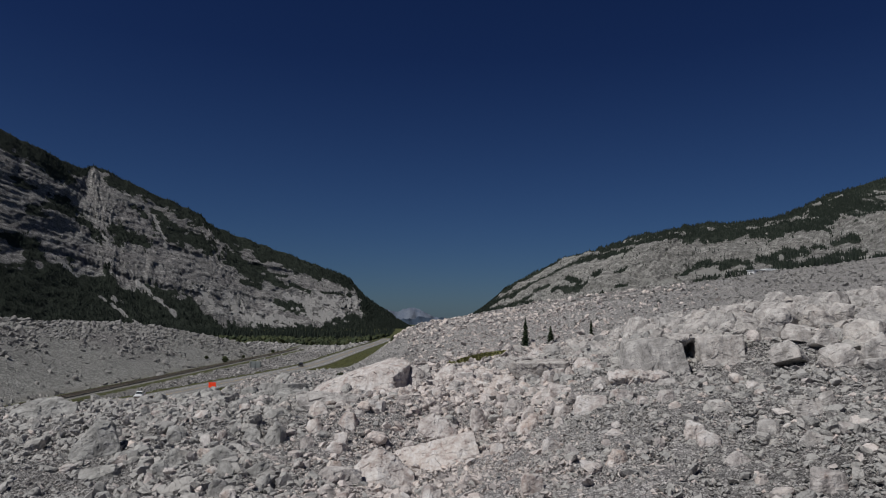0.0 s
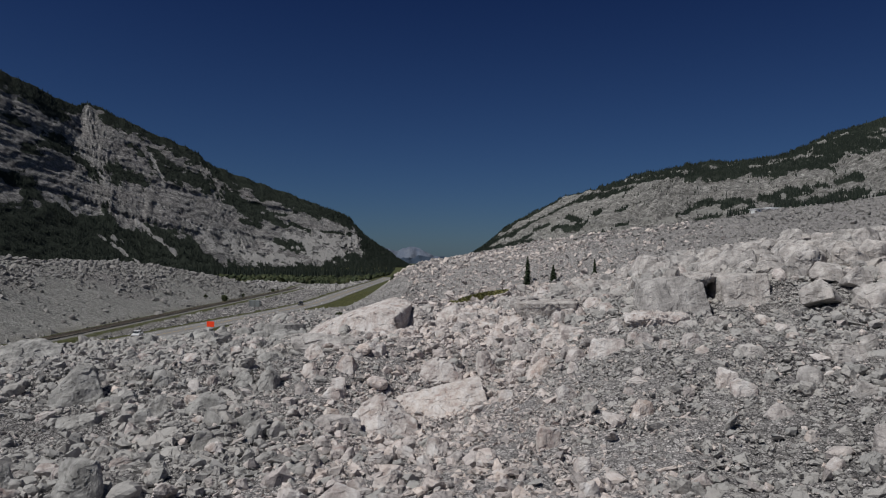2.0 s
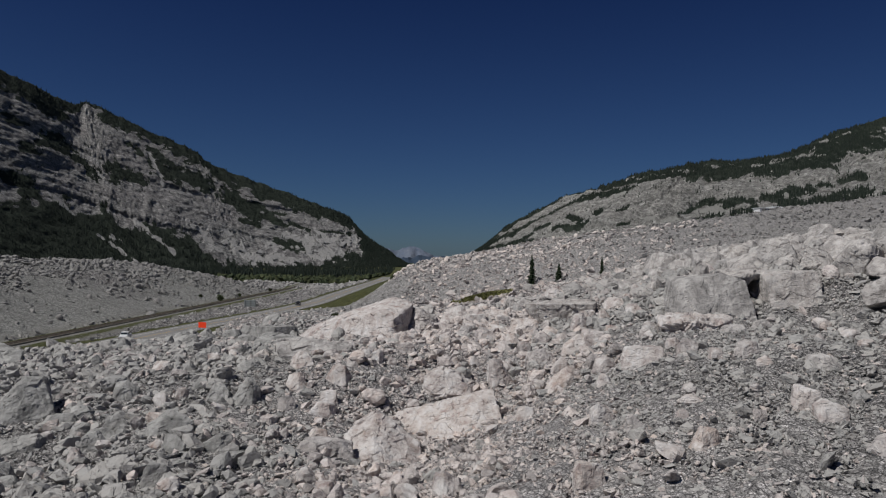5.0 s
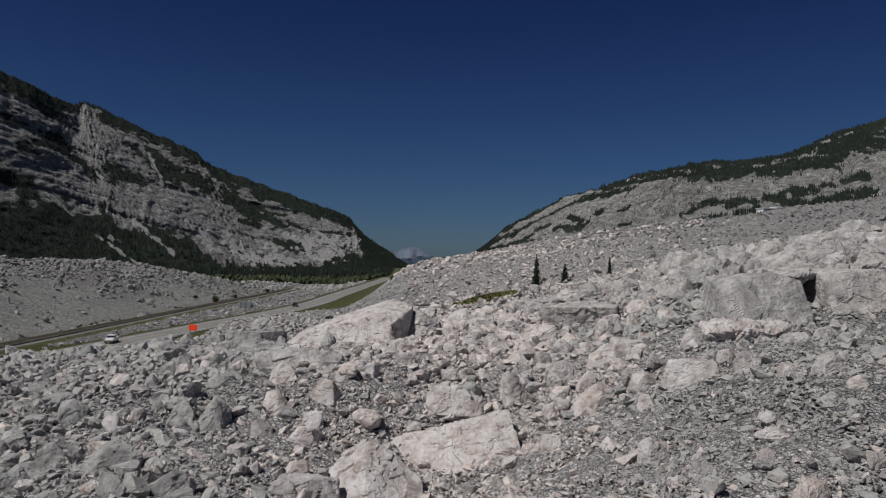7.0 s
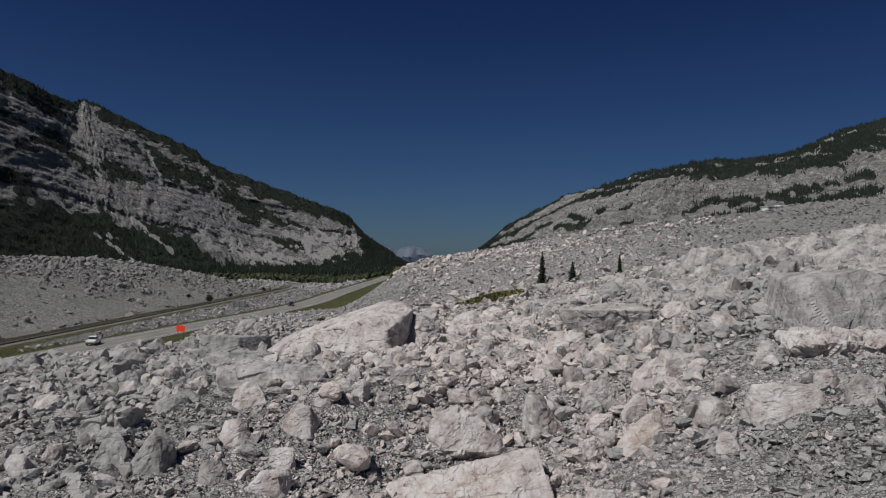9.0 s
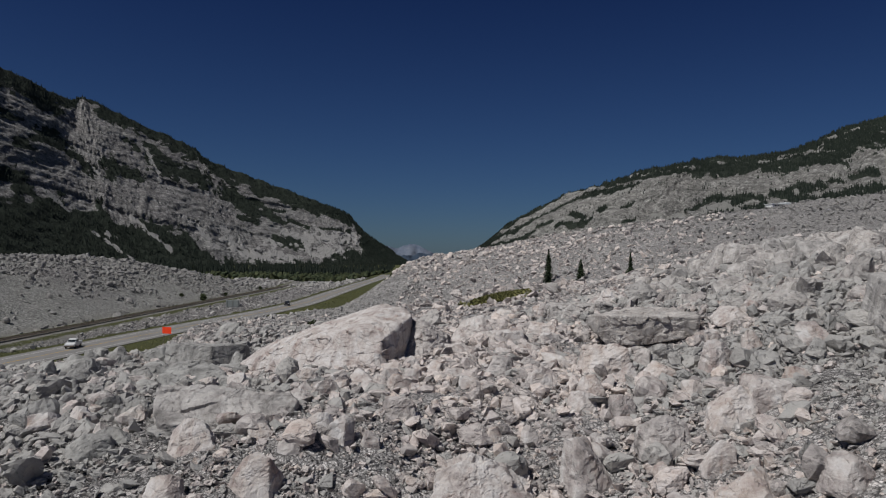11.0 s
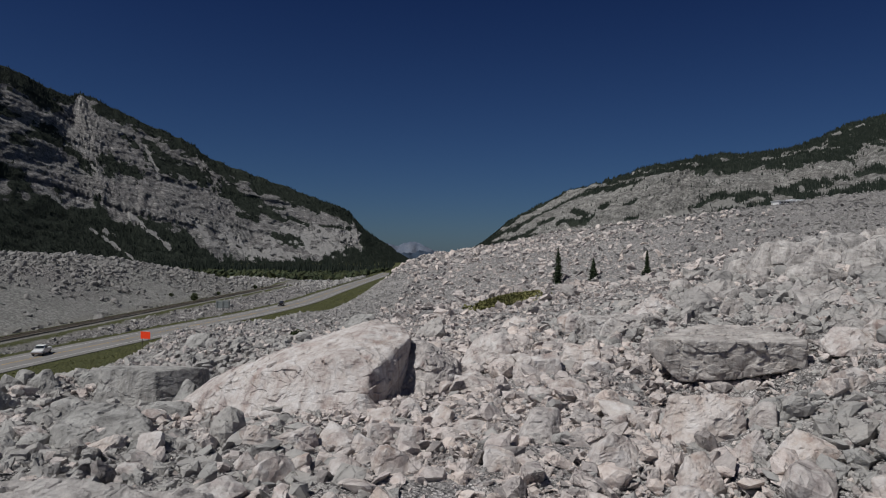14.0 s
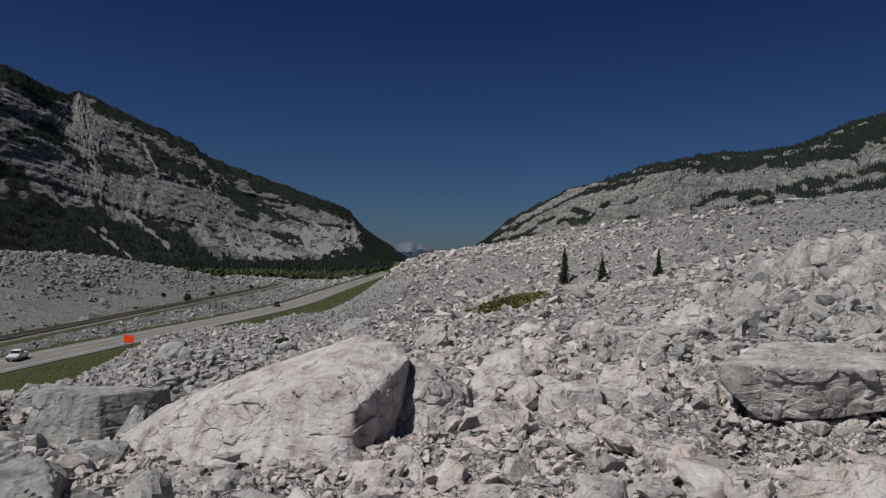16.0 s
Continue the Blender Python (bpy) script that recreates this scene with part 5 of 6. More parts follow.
boulder(9.3, 96.2, 1.9, 1.3, 1.7, 14, 147)
boulder(6.8, 115.0, 3.4, 2.3, 1.3, 1, 148)
boulder(1.5, 82.0, 3.8, 2.6, 3.0, -12, 149)
boulder(0.1, 73.7, 3.1, 2.0, 1.3, -25, 150)
boulder(-24.5, 83.9, 1.3, 0.9, 1.4, -14, 153)
boulder(4.5, 69.6, 1.7, 1.1, 0.8, 23, 154)
boulder(8.3, 77.1, 0.7, 0.5, 0.7, 10, 155)
boulder(-2.9, 68.2, 1.4, 0.9, 1.1, -3, 156)
boulder(-1.6, 66.7, 1.3, 0.9, 1.0, -16, 157)
boulder(6.6, 72.9, 1.7, 1.1, 0.9, 21, 158)
boulder(-10.9, 69.7, 0.7, 0.4, 0.5, -5, 160)
boulder(38.9, 132.7, 3.4, 2.2, 3.3, -18, 161)
boulder(48.6, 138.1, 5.1, 3.4, 4.0, 19, 162)
boulder(37.3, 111.7, 3.4, 2.3, 3.3, 6, 163)
boulder(34.6, 104.2, 4.3, 2.9, 2.5, -7, 164)
boulder(31.8, 109.7, 2.5, 1.7, 2.0, -20, 165)
boulder(23.6, 102.6, 3.0, 2.0, 1.9, 17, 166)
boulder(24.2, 97.6, 3.1, 2.1, 2.0, 4, 167)
boulder(26.3, 95.5, 3.4, 2.3, 1.9, -9, 168)
boulder(19.2, 85.6, 2.1, 1.4, 1.4, -22, 169)
boulder(25.2, 87.7, 2.0, 1.3, 1.8, 15, 170)
boulder(25.7, 114.7, 3.0, 2.0, 2.0, 2, 171)
boulder(36.4, 125.1, 3.3, 2.3, 3.0, -25, 200)
boulder(33.3, 100.7, 3.4, 2.4, 2.2, 12, 201)
boulder(48.6, 137.3, 6.1, 4.3, 2.9, -1, 202)
boulder(35.8, 75.7, 6.6, 4.7, 2.7, -14, 203)
boulder(37.0, 55.8, 3.6, 2.8, 2.2, 23, 204)
boulder(38.2, 94.5, 6.3, 4.5, 2.9, 10, 205)
boulder(-14.1, 141.1, 7.2, 5.1, 3.3, -3, 206)
boulder(33.6, 103.3, 4.2, 3.0, 2.2, -16, 207)
boulder(23.3, 70.7, 2.6, 1.8, 1.8, 21, 208)
boulder(-30.5, 78.9, 3.8, 2.7, 1.9, 8, 209)
boulder(-99.5, 234, 3.0, 2.2, 1.8, 10, 401, label="dark squarish boulder beside the railway")
boulder(-173, 357, 5.5, 4.5, 4.0, 0, 402, label="single boulder on the crest of the heap")


# ---- loose rocks ----
def loose_rocks():
    r = np.random.default_rng(77)
    kinds = []
    for k in range(16):
        v, f = rough_shape(r, 15, 5)
        kinds.append(mesh_from("rock", v, f, BOULDER))
    made = 0
    while made < 280:
        x, y = r.uniform(-32, 28), r.uniform(14, 84)
        if abs(x) > 0.66 * (y + 15) or r.random() > 0.15 + 0.85 * float(coarse_zone(x, y)):
            continue
        s = r.uniform(0.55, 1.0) ** 2 * 1.9
        ob = new("rock", kinds[made % 16])
        ob.matrix_basis = pose(x, y, float(ground(x, y)) + 0.16 * s, r.normal(0, 14), r.normal(0, 14), r.uniform(0, 360)) @ Matrix.Diagonal((s * r.uniform(0.9, 1.3), s * r.uniform(0.8, 1.1), s * r.uniform(0.6, 0.95), 1))
        tagged(ob, "loose angular grey limestone rock on the rubble", "rock", "loose rocks of the slide")
        made += 1


loose_rocks()


# ---- spread of rubble ----
for mat, tone, want in ((STONE, "pale", True), (GREY, "grey", False)):
    side = lambda x, y, want=want: in_view(x, y) & ((rng.random(len(x)) < 0.1 + 0.8 * pale_strip(x, y)) == want)
    rubble("gravel", 42000, (-44, 34), (8, 72), 0.2, 0.62, 1.8, CHIPS, side, f"loose angular {tone} limestone chips", 0.9, mat, tip=0.5, flat=(0.4, 0.9))
    rubble("gravel", 28000, (-19, 22), (22, 66), 0.16, 0.5, 1.8, CHIPS, side, f"small angular {tone} limestone chips between the stones", 0.8, mat, tip=0.5, flat=(0.4, 0.9))
    rubble("rubble", 26000, (-54, 42), (8, 84), 0.32, 1.2, 2.5, STONES, lambda x, y: side(x, y) & (rng.random(len(x)) < 0.14 + 0.86 * coarse_zone(x, y)), f"loose angular {tone} limestone rubble", 1.0, mat, tip=0.42, flat=(0.4, 0.9), sink=0.08)
for mat, tone, want in ((STONE, "pale", True), (GREY, "grey", False)):
    side = lambda x, y, want=want: in_view(x, y) & clear_of_blocks(x, y) & ((rng.random(len(x)) < 0.1 + 0.8 * pale_strip(x, y)) == want)
    rubble("rubble", 5200, (-46, 40), (52, 118), 0.45, 1.2, 2.2, BLOCKS, side, f"tightly packed angular {tone} limestone blocks", 1.0, mat, tip=0.5, flat=(0.55, 1.0), sink=0.02)
    rubble("rubble", 4200, (-42, 34), (12, 56), 0.4, 1.4, 2.9, BLOCKS, lambda x, y: side(x, y) & (rng.random(len(x)) < 0.1 + 0.9 * coarse_zone(x, y)), f"packed angular {tone} limestone stones", 1.0, mat, tip=0.5, flat=(0.45, 0.95), sink=0.02)
    rubble("rubble", 620, (-44, 44), (44, 112), 0.9, 2.4, 2.2, ROUGH, lambda x, y: side(x, y) & (rng.random(len(x)) < 0.2 + 0.8 * coarse_zone(x, y)), f"rough broken {tone} limestone blocks", 1.0, mat, tip=0.5, flat=(0.55, 1.0), sink=0.05)
rubble("gravel", 9000, (-26, 22), (58, 80), 0.22, 0.8, 2.2, STONES, lambda x, y: ~clear_of_blocks(x, y), "small angular limestone stones round the great blocks", 1.0, STONE, tip=0.5, flat=(0.45, 0.95), sink=0.05)
rubble("rubble", 300, (27, 54), (40, 82), 1.0, 3.2, 2.0, ROUGH, lambda x, y: in_view(x, y) & clear_of_blocks(x, y), "piled rough grey limestone blocks with dark gaps", 1.0, PALE_GREY, tip=0.5, flat=(0.5, 0.9), sink=0.1)
rubble("rubble", 200, (-42, -6), (14, 56), 0.8, 1.9, 2.4, ROUGH, in_view, "rough grey limestone slabs half sunk in gravel", 1.0, GREY, tip=0.4, flat=(0.4, 0.8), sink=0.12)
rubble("rubble", 11000, (-60, 85), (72, 150), 0.35, 1.4, 2.5, CHIPS, lambda x, y: in_view(x, y) & (x < 0.67 * (y + 17)), "angular pale limestone rubble on the slide", tip=0.45)
rubble("rubble", 620, (-10, 85), (64, 160), 1.0, 4.4, 1.9, ROUGH, lambda x, y: in_view(x, y) & off_grass(x, y) & clear_of_blocks(x, y) & (rng.random(len(x)) < 0.15 + 0.85 * step(14, 30, x)), "large broken pale limestone blocks piled on the slope", mat=PALE_GREY, tip=0.5)
rubble("rubble", 11500, (-50, 120), (145, 400), 0.7, 3.4, 2.5, CHIPS, lambda x, y: (x < 0.62 * y + 25) & (x > -14 - 12 * step(270, 300, y)) & off_grass(x, y) & (rng.random(len(x)) < step(130, 10, x)), "coarse pale limestone rubble covering the hill", 1.1, tip=0.45)
rubble("rubble", 12000, (-10, 240), (140, 400), 0.7, 3.2, 2.5, CHIPS, lambda x, y: (x < 0.62 * y + 25) & off_grass(x, y) & (rng.random(len(x)) > step(110, 0, x)), "coarse drab-grey limestone rubble covering the hill", 1.1, DRAB_STONE, tip=0.45)
rubble("rubble", 16000, (-230, -103), (120, 460), 0.6, 2.8, 2.4, CHIPS, lambda x, y: (rng.random(len(x)) < 0.09 + 0.91 * np.maximum(step(-116, -136, x + 16 * fbm(x / 20, y / 20, seed=19)), np.maximum(step(-107, -103, x), step(325, 350, y)))) & (x > -0.75 * y - 10), "drab-grey limestone rubble heaped above the railway", 1.0, DRAB_STONE, tip=0.45)
rubble("rubble", 5200, (-215, -110), (130, 450), 1.1, 3.8, 2.2, FAR_ROUGH, lambda x, y: (rng.random(len(x)) < 0.03 + 0.3 * step(330, 360, y) + 0.97 * step(-118, -138, x + 14 * fbm(x / 20, y / 20, seed=19))) & (x > -0.75 * y - 10), "large drab-grey limestone blocks on top of the heap", 1.0, DRAB_STONE, tip=0.5)
rubble("rubble", 420, (-25, 120), (285, 352), 1.4, 4.0, 2.0, FAR_ROUGH, lambda x, y: rng.random(len(x)) < 0.25 + 0.75 * step(110, 40, x), "big pale limestone blocks along the hill crest", tip=0.5)
rubble("rubble", 4200, (-91, -66), (120, 640), 0.5, 2.1, 2.0, CHIPS, lambda x, y: (x < road_x(y) - 8) & (x > RAIL_X + 7), "grey limestone rubble between road and railway", mat=GREY)
rubble("rubble", 5200, (-190, -68), (430, 640), 0.8, 3.6, 2.0, STONES, lambda x, y: (x < road_x(y) - 9) & (np.abs(x - RAIL_X + 3) > 5 - 8 * step(520, 560, y)), "grey limestone rubble beside the far road", mat=GREY)
rubble("rubble", 24000, (-62, -8), (95, 340), 0.3, 1.25, 2.4, CHIPS, lambda x, y: (x > toe_x(y) + 1), "grey limestone rubble on the bank below the field", mat=GREY)
rubble("rubble", 9000, (-66, 66), (-34, 74), 0.5, 1.7, 2.0, STONES, lambda x, y: ~in_view(x, y) & (x > toe_x(y) + 0.5), "angular grey limestone rubble covering the slide around", 1.0, GREY, tip=0.45, sink=0.1)


# ---- trees ----
def spruce(x, y, tall, wide, seed, label, skirt=1.0):
    r = np.random.default_rng(seed)
    z0 = float(ground(x, y)) - 0.1
    tree = thing("spruce_tree", (x, y, z0))
    tagged(tree, label, "tree", "lone spruces on the slide")
    part("trunk", rod(0.13, tall * 0.98, (0, 0, tall * 0.49), top=0.02, sides=8), BARK, tree)
    verts, faces = [], []
    z = 0.05 * tall
    while z < tall * 0.985:
        t = z / tall
        reach = wide * 0.5 * ((1 - t) ** 0.7 * (0.85 if skirt == 1 else 0.45 + 0.7 * max(0.0, 1 - t / 0.4)) + 0.05) * r.uniform(0.75, 1.15)
        n = 11 if t < 0.8 else 6
        for k in range(n):
            if r.random() < 0.12:
                continue
            a = 2 * math.pi * (k + r.random()) / n
            d = reach * r.uniform(0.6, 1.15)
            droop = d * r.uniform(0.15, 0.5)
            ca, sa = math.cos(a), math.sin(a)
            for j in range(3):
                f0, f1 = j / 3, (j + 1.25) / 3
                w = 0.22 * d * (1.1 - 0.6 * f0) + 0.05
                i = len(verts)
                sag = r.uniform(0.02, 0.16)
                for f, s, dz in ((f0, 0, 0.03), (f1 * 0.8, w, -sag), (f1, 0, 0.0), (f1 * 0.8, -w, -sag), ((f0 + f1) / 2, 0, -0.22 * w - sag)):
                    verts.append((ca * d * f - sa * s, sa * d * f + ca * s, z - droop * f + dz))
                faces += [(i, i + 1, i + 2), (i, i + 2, i + 3), (i, i + 4, i + 1), (i, i + 3, i + 4), (i + 1, i + 4, i + 2), (i + 2, i + 4, i + 3)]
        z += tall * r.uniform(0.012, 0.022)
    crown = new("crown", mesh_from("crown", verts, faces, NEEDLES))
    crown.parent = tree
    return tree


spruce(28.5, 219, 10.0, 3.7, 11, "tall narrow dark spruce standing alone in rubble")
spruce(34.8, 205, 5.6, 3.0, 12, "short dark spruce standing alone in rubble")
spruce(47.2, 203, 6.2, 3.4, 13, "thin-topped spruce with a bushy foot in rubble", 1.5)


def conifer_shape(r, layers=2, sides=4):
    v, f = [], []
    for k in range(layers):
        z0, z1 = 0.06 + 0.40 * k, min(1.0, 0.66 + 0.40 * k)
        rad = 0.18 * (1 - 0.36 * k)
        i = len(v)
        for s in range(sides):
            a = 2 * math.pi * (s + 0.5 * k) / sides
            q = rad * r.uniform(0.6, 1.25)
            v.append((q * math.cos(a), q * math.sin(a), z0 + r.uniform(-0.05, 0.05)))
        v.append((0, 0, z1))
        f += [(i + s, i + (s + 1) % sides, i + sides) for s in range(sides)]
    return np.array(v), np.array(f)


def plant(r, shapes, pts, tall, slim=1.0):
    vs, fs, base = [], [], 0
    which = r.integers(0, len(shapes), len(pts))
    for k, (v, f) in enumerate(shapes):
        m = np.nonzero(which == k)[0]
        n = len(m)
        if not n:
            continue
        a = r.uniform(0, 2 * np.pi, n)
        s = tall[m]
        w = s * slim * r.uniform(0.8, 1.3, n)
        x = (v[None, :, 0] * np.cos(a)[:, None] - v[None, :, 1] * np.sin(a)[:, None]) * w[:, None]
        y = (v[None, :, 0] * np.sin(a)[:, None] + v[None, :, 1] * np.cos(a)[:, None]) * w[:, None]
        z = v[None, :, 2] * s[:, None]
        vs.append((np.stack([x, y, z], -1) + pts[m][:, None]).reshape(-1, 3))
        fs.append((f[None] + (np.arange(n) * len(v))[:, None, None] + base).reshape(-1, 3))
        base += n * len(v)
    return np.concatenate(vs), np.concatenate(fs)


def mountain_forest(surface, count, low, high, label, seed, cut):
    r = np.random.default_rng(seed)
    P, V, forest = surface
    nu, nv = V.shape
    i, j = r.integers(0, nu - 1, count * 12), r.integers(8, nv - 1, count * 12)
    a, b = r.random((count * 12, 1)), r.random((count * 12, 1))
    pts = P[i, j] * (1 - a) * (1 - b) + P[i + 1, j] * a * (1 - b) + P[i, j + 1] * (1 - a) * b + P[i + 1, j + 1] * a * b
    seen = (np.abs(pts[:, 0]) < 0.68 * (pts[:, 1] + 20)) & (pts[:, 1] > 300)
    clump = fbm(pts[:, 0] / 22, pts[:, 2] / 14, pts[:, 1] / 60, octaves=3, seed=seed)
    m = seen & ((forest[i, j] / 0.62 + 0.45 * clump > cut + 0.30 * r.random(len(i))) | ((clump > 0.25) & (r.random(len(i)) < 0.06)))
    pts = pts[m][:count]
    v, f = plant(r, [conifer_shape(r) for _ in range(8)], pts - np.array([0, 0, 1.0]), r.uniform(low, high, len(pts)))
    ob = new("forest", mesh_from("forest", v, f, FAR_NEEDLES))
    tagged(ob, label, "forest", kind="stuff")


mountain_forest(left_mountain, 21000, 4.5, 10, "dense dark conifer forest on the steep mountainside", 5, 0.55)
mountain_forest(right_mountain, 19000, 3.5, 8, "dark conifers in bands along the pale mountainside", 6, 0.55)


def valley_forest():
    r = np.random.default_rng(9)
    n = 8000
    y = 840 + 1320 * r.random(n) ** 1.5
    x = r.uniform(-0.62, 0.02, n) * y
    m = (x < -20 - 0.06 * y) & ((np.abs(x - road_x(np.minimum(y, 760))) > 16) | (y > 760))
    x, y = x[m], y[m]
    pts = np.stack([x, y, ground(x, y) - 0.5], -1)
    v, f = plant(r, [conifer_shape(r) for _ in range(8)], pts, r.uniform(6, 12, len(x)))
    tagged(new("forest", mesh_from("forest", v, f, FAR_NEEDLES)), "dark conifer forest on the valley floor", "forest", kind="stuff")
    # brighter leafy thicket along the near edge
    n = 5200
    y = 615 + 300 * r.random(n) ** 1.1
    x = r.uniform(-0.5, 0.0, n) * y
    m = (np.abs(x - road_x(y)) > 11) & (x < -20) & (fbm(x / 30, y / 40, seed=61, octaves=3) > -0.05 + 0.4 * r.random(n) - 0.25 * step(700, 860, y))
    x, y = x[m], y[m]
    lumps = [hull_shape(r, 11, (1, 1, 1.1), 0.1) for _ in range(10)]
    vs, fs, base = [], [], 0
    for _ in range(2):
        v, f = scatter(r, lumps, x + r.normal(0, 1.2, len(x)), y + r.normal(0, 1.2, len(x)), 1.6 + 5.4 * r.random(len(x)) ** 2, sink=-0.25, tip=1.0)
        vs.append(v)
        fs.append(f + base)
        base += len(v)
    tagged(new("thicket", mesh_from("thicket", np.concatenate(vs), np.concatenate(fs), LEAVES)), "bright green leafy thicket at the forest edge", "bushes", kind="stuff")


valley_forest()


def shrub(x, y, size, seed):
    r = np.random.default_rng(seed)
    n = 260
    d = r.normal(size=(n, 3))
    d /= np.linalg.norm(d, axis=1, keepdims=True)
    p = d * r.uniform(0.35, 1.0, (n, 1)) * size * 0.5 * np.array([1, 1, 0.8]) + (0, 0, size * 0.42)
    verts, faces = [], []
    for q in p:
        i = len(verts)
        for _ in range(3):
            verts.append(q + r.normal(0, 0.14 * size, 3))
        faces.append((i, i + 1, i + 2))
    bush = thing("shrub", (x, y, float(ground(x, y))))
    tagged(bush, "dark green leafy shrub among grey rubble", "shrub", "shrubs along the railway")
    ob = new("leaves", mesh_from("leaves", verts, faces, SHRUB))
    ob.parent = bush
    part("stem", rod(0.05 * size, size * 0.6, (0, 0, size * 0.28), top=0.01), BARK, bush)


for x, y, s, k in ((-104, 322, 2.6, 1), (-107, 331, 2.2, 2), (-111, 316, 1.7, 3), (-105, 356, 1.8, 4), (-101, 404, 2.0, 8), (-18.6, 116.8, 1.25, 9)):
    shrub(x, y, s, k)


def grass_tufts():
    r = np.random.default_rng(14)
    y = r.uniform(130, 430, 5000)
    x = road_x(y) + 6.2 + (toe_x(y) - road_x(y) - 6.2) * r.random(5000)
    py = np.clip(r.normal(171, 6.0, 5000), 159, 185)
    px = hollow_x(py) + r.normal(0, 1.7, 5000) * (1 + 0.5 * fbm(py / 3, py * 0, seed=62))
    x, y = np.concatenate([x, px]), np.concatenate([y, py])
    blade = np.array([(-0.5, 0, 0), (0.5, 0, 0), (0.1, 0.35, 1.0), (0, -0.5, 0), (0, 0.5, 0), (-0.35, 0.1, 0.9)])
    tris = np.array([(0, 1, 2), (3, 4, 5)])
    pts = np.stack([x, y, ground(x, y) - 0.03], -1)
    v, f = plant(r, [(blade, tris)], pts, np.where(x < -20, r.uniform(0.08, 0.2, len(x)), r.uniform(0.3, 0.6, len(x))), 1.6)
    tagged(new("grass", mesh_from("grass", v, f, BLADES)), "dry green grass tufts on verge and hollow", "grass", kind="stuff")


grass_tufts()


# ---- signs ----
def work_sign(x, y, turn):
    z = float(ground(x, y))
    top = -5.95
    sign = thing("road_sign", (x, y, z), turn)
    tagged(sign, "bright orange roadwork sign board on two wooden posts", "road sign")
    part("panel", box((2.4, 0.03, 1.5), (0, 0, top - 0.75 - z), bevel=0.012), ORANGE, sign, "plain bright orange board")
    for s in (-0.8, 0.8):
        part("post", box((0.1, 0.1, top - z + 0.1), (s, 0.07, (top - z - 0.3) / 2), bevel=0.01), TIMBER, sign)


work_sign(-63.9, 181.9, -16)


def sign_back(x, y, turn):
    z = float(ground(x, y))
    sign = thing("highway_sign", (x, y, z), turn)
    tagged(sign, "large grey highway sign seen from its back", "road sign")
    part("panel", box((4.6, 0.04, 2.6), (0, 0, 2.1), bevel=0.015), ALUMINIUM, sign)
    for h in (1.3, 2.1, 2.9):
        part("stiffener", box((4.5, 0.06, 0.08), (0, -0.05, h)), ALUMINIUM, sign)
    for s in (-1.9, 0, 1.9):
        part("post", box((0.12, 0.12, 3.6), (s, -0.14, 1.6), bevel=0.01), GALVANISED, sign)


sign_back(-75.0, 268.0, 6)


# ---- vehicles ----
def wheel(parent, x, y, r):
    w = part("wheel", rod(r, 0.24, (x, y, r), (0, 90, 0), 20), RUBBER, parent)
    part("rim", rod(r * 0.6, 0.26, (x, y, r), (0, 90, 0), 14), STEEL, w)


def body_from(profile, half, inset=0.0):
    """A shell along y from a side profile of (y, z)."""
    bm = bmesh.new()
    rows = []
    top = max(z for _, z in profile)
    for s in (-1, 1):
        rows.append([bm.verts.new((s * (half - inset * (z / top) ** 3), y, z)) for y, z in profile])
    n = len(profile)
    for k in range(n):
        bm.faces.new((rows[0][k], rows[0][(k + 1) % n], rows[1][(k + 1) % n], rows[1][k]))
    bm.faces.new(rows[0][::-1])
    bm.faces.new(rows[1])
    bmesh.ops.recalc_face_normals(bm, faces=bm.faces)
    bmesh.ops.bevel(bm, geom=list(bm.edges), offset=0.05, segments=2, affect="EDGES")
    return bm


def pickup(x, y, turn):
    car = thing("pickup_truck", (x, y, BENCH + 0.125), turn)
    tagged(car, "white crew-cab pickup truck driving on the highway", "car")
    part("body", body_from([(-2.85, 0.45), (2.8, 0.45), (2.85, 0.95), (1.55, 1.15), (0.75, 1.25), (-2.85, 1.2)], 0.98), CAR_WHITE, car)
    cab = part("cab", body_from([(-0.75, 1.2), (1.45, 1.2), (0.75, 1.88), (-0.6, 1.9)], 0.9, 0.12), CAR_WHITE, car)
    for s in (-1, 1):
        part("side_window", box((0.03, 1.35, 0.42), (s * 0.87, 0.15, 1.52), (0, s * -8, 0)), glass_mat, cab)
    part("windscreen", box((1.5, 0.03, 0.62), (0, 1.13, 1.55), (46, 0, 0)), glass_mat, cab)
    part("rear_window", box((1.4, 0.03, 0.45), (0, -0.71, 1.55), (-12, 0, 0)), glass_mat, cab)
    part("bumper", box((1.9, 0.18, 0.25), (0, 2.88, 0.55), bevel=0.03), STEEL, car)
    for s in (-0.75, 0.75):
        part("headlight", box((0.3, 0.06, 0.2), (s, 2.84, 0.85), bevel=0.02), ROOF_GREY, car)
        for yy in (-1.75, 1.85):
            wheel(car, s * 1.16, yy, 0.41)


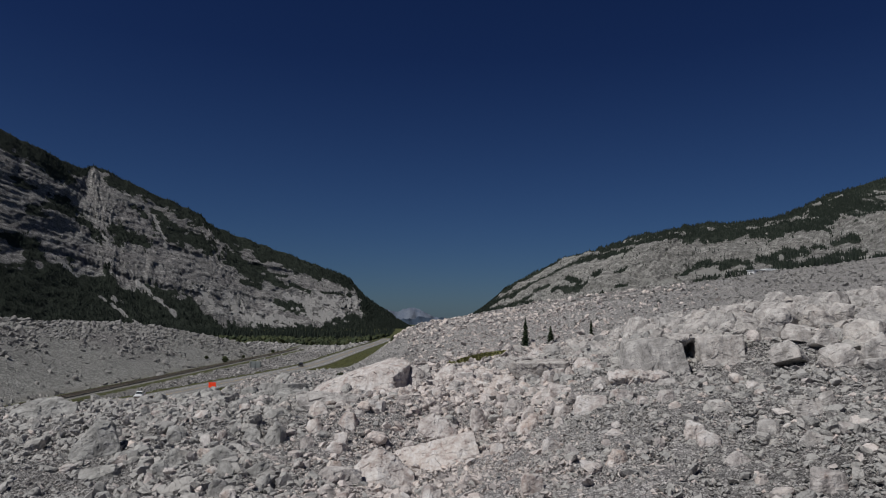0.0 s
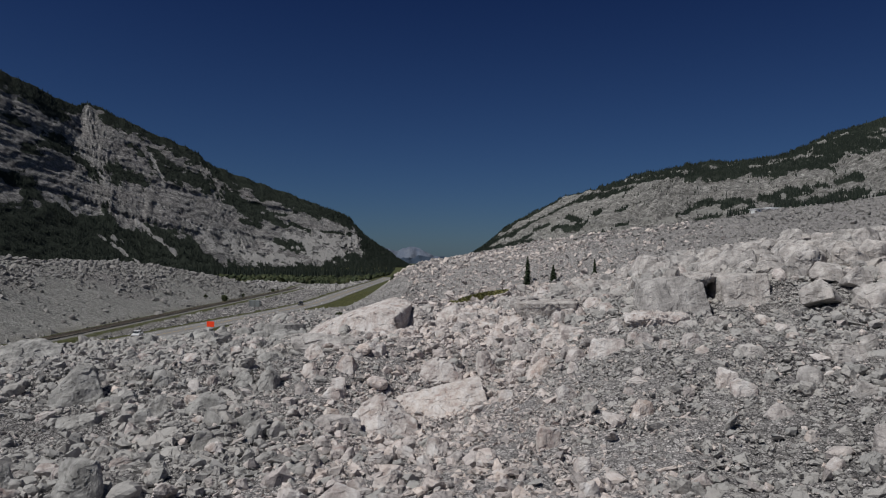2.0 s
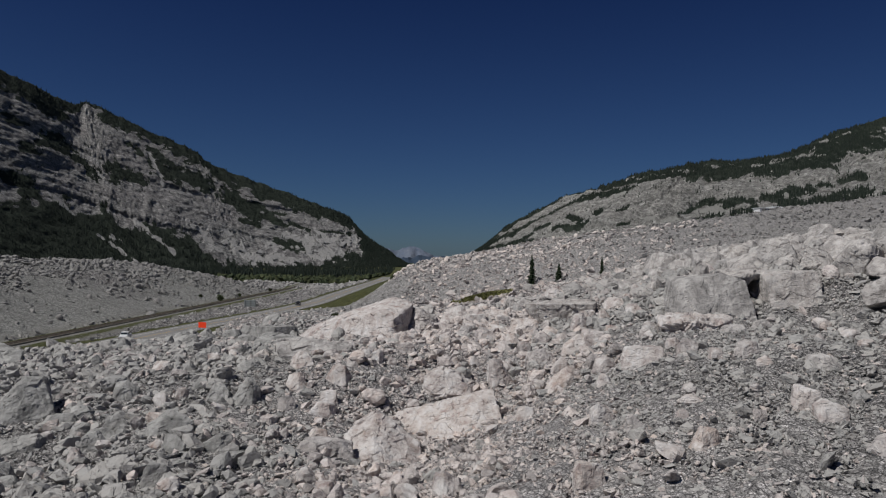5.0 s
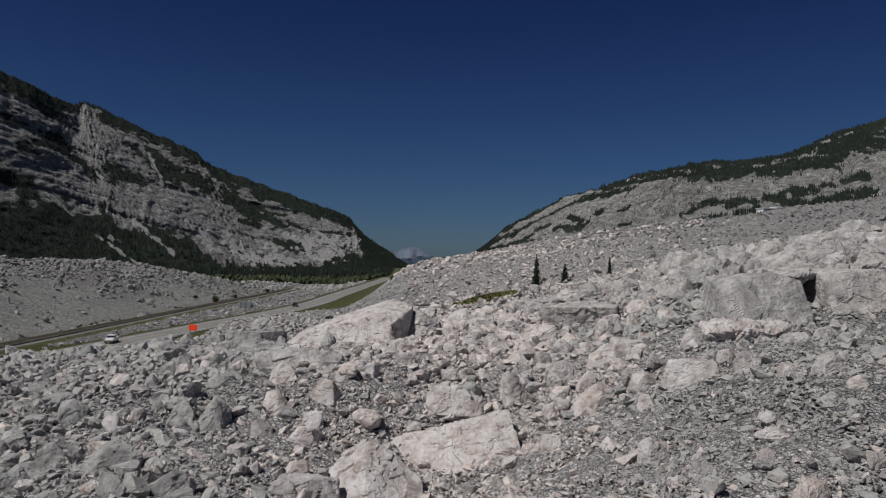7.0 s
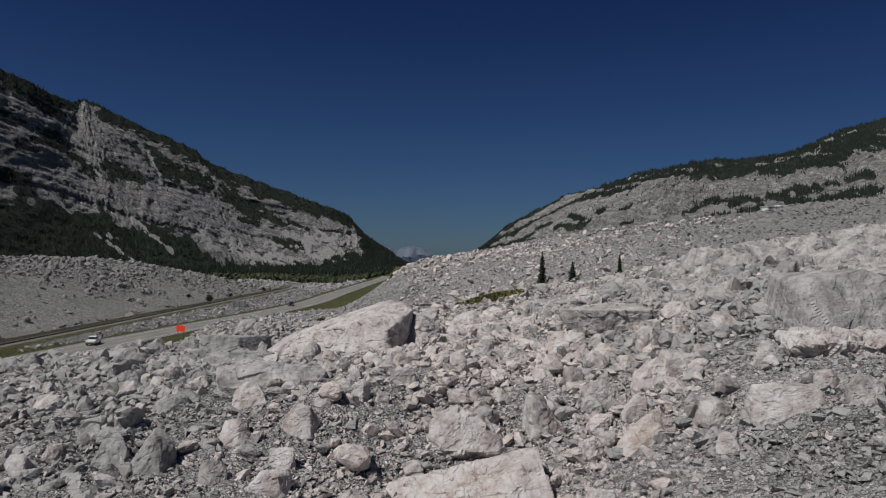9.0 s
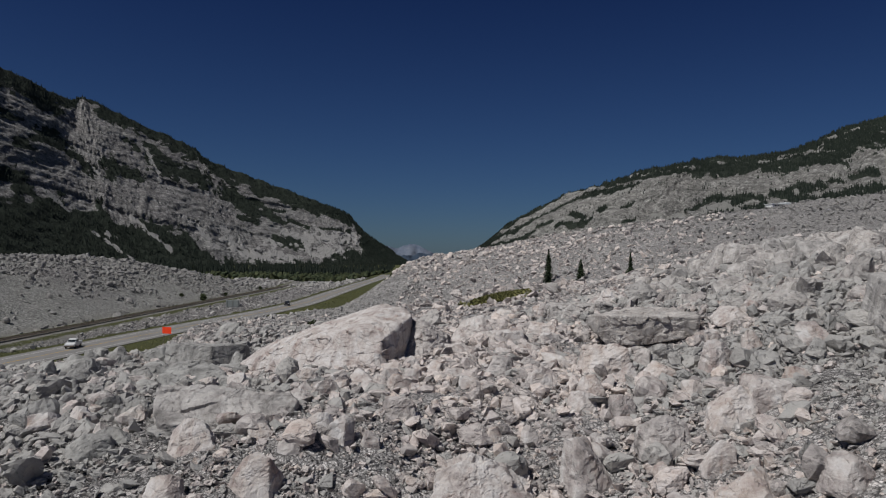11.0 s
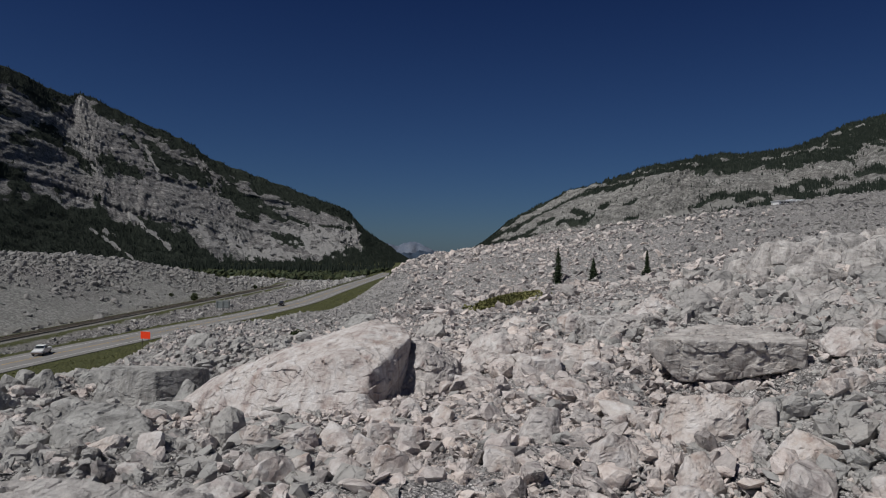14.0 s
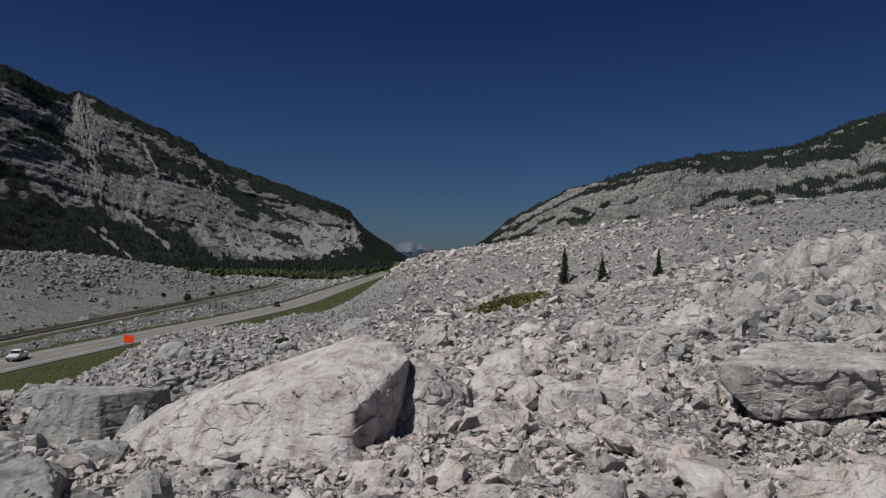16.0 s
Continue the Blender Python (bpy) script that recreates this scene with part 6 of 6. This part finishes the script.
def suv(x, y, turn):
    car = thing("car", (x, y, BENCH + 0.125), turn)
    tagged(car, "dark sport utility car driving on the highway", "car")
    part("body", body_from([(-2.3, 0.4), (2.3, 0.4), (2.35, 0.85), (1.2, 1.05), (-2.3, 1.05)], 0.93), CAR_DARK, car)
    cab = part("cabin", body_from([(-2.25, 1.02), (1.2, 1.02), (0.5, 1.65), (-2.0, 1.68)], 0.88, 0.14), CAR_DARK, car)
    for s in (-1, 1):
        part("side_window", box((0.03, 2.3, 0.38), (s * 0.83, -0.7, 1.36), (0, s * -9, 0)), glass_mat, cab)
    part("windscreen", box((1.4, 0.03, 0.6), (0, 0.88, 1.36), (48, 0, 0)), glass_mat, cab)
    for s in (-0.7, 0.7):
        part("headlight", box((0.3, 0.06, 0.16), (s, 2.33, 0.78), bevel=0.02), ROOF_GREY, car)
        for yy in (-1.4, 1.45):
            wheel(car, s * 1.18, yy, 0.36)


pickup(-79.9, 172.0, 192)
suv(-63.2, 301.0, 186)


# ---- visitor building on the far rise ----
def visitor_building():
    z = 70.5
    house = thing("visitor_building", (379, 806, z - 1.2), 14)
    tagged(house, "long low white building on the far rise", "building")
    wall = part("wall", box((40, 12, 9.4), (2, 0, -1.0)), WALL_WHITE, house)
    part("roof", box((42, 14, 0.5), (2, 0, 3.95)), ROOF_GREY, house)
    part("wing", box((14, 10, 10.4), (9, 2, 0.5)), WALL_WHITE, house)
    part("wing_roof", box((15.5, 12, 0.5), (9, 2, 5.95)), ROOF_GREY, house)
    for k in range(9):
        part("window", box((2.4, 0.2, 1.3), (-14 + 4.0 * k, -6.05, 2.2)), glass_mat, wall)


visitor_building()


def crest_grove():
    r = np.random.default_rng(21)
    x = np.concatenate([r.uniform(400, 590, 420), r.uniform(340, 362, 26)])
    y = np.concatenate([r.uniform(775, 835, 420), r.uniform(800, 830, 26)])
    thick = fbm(x / 14, y / 14, seed=44, octaves=2) > -0.35
    x, y = x[thick], y[thick]
    v, f = plant(r, [conifer_shape(r, 3, 5) for _ in range(8)], np.stack([x, y, ground(x, y) - 0.5], -1), r.uniform(7, 14, len(x)), 0.9)
    tagged(new("grove", mesh_from("grove", v, f, FAR_NEEDLES)), "dark conifer grove behind the hill crest", "trees", kind="stuff")


crest_grove()
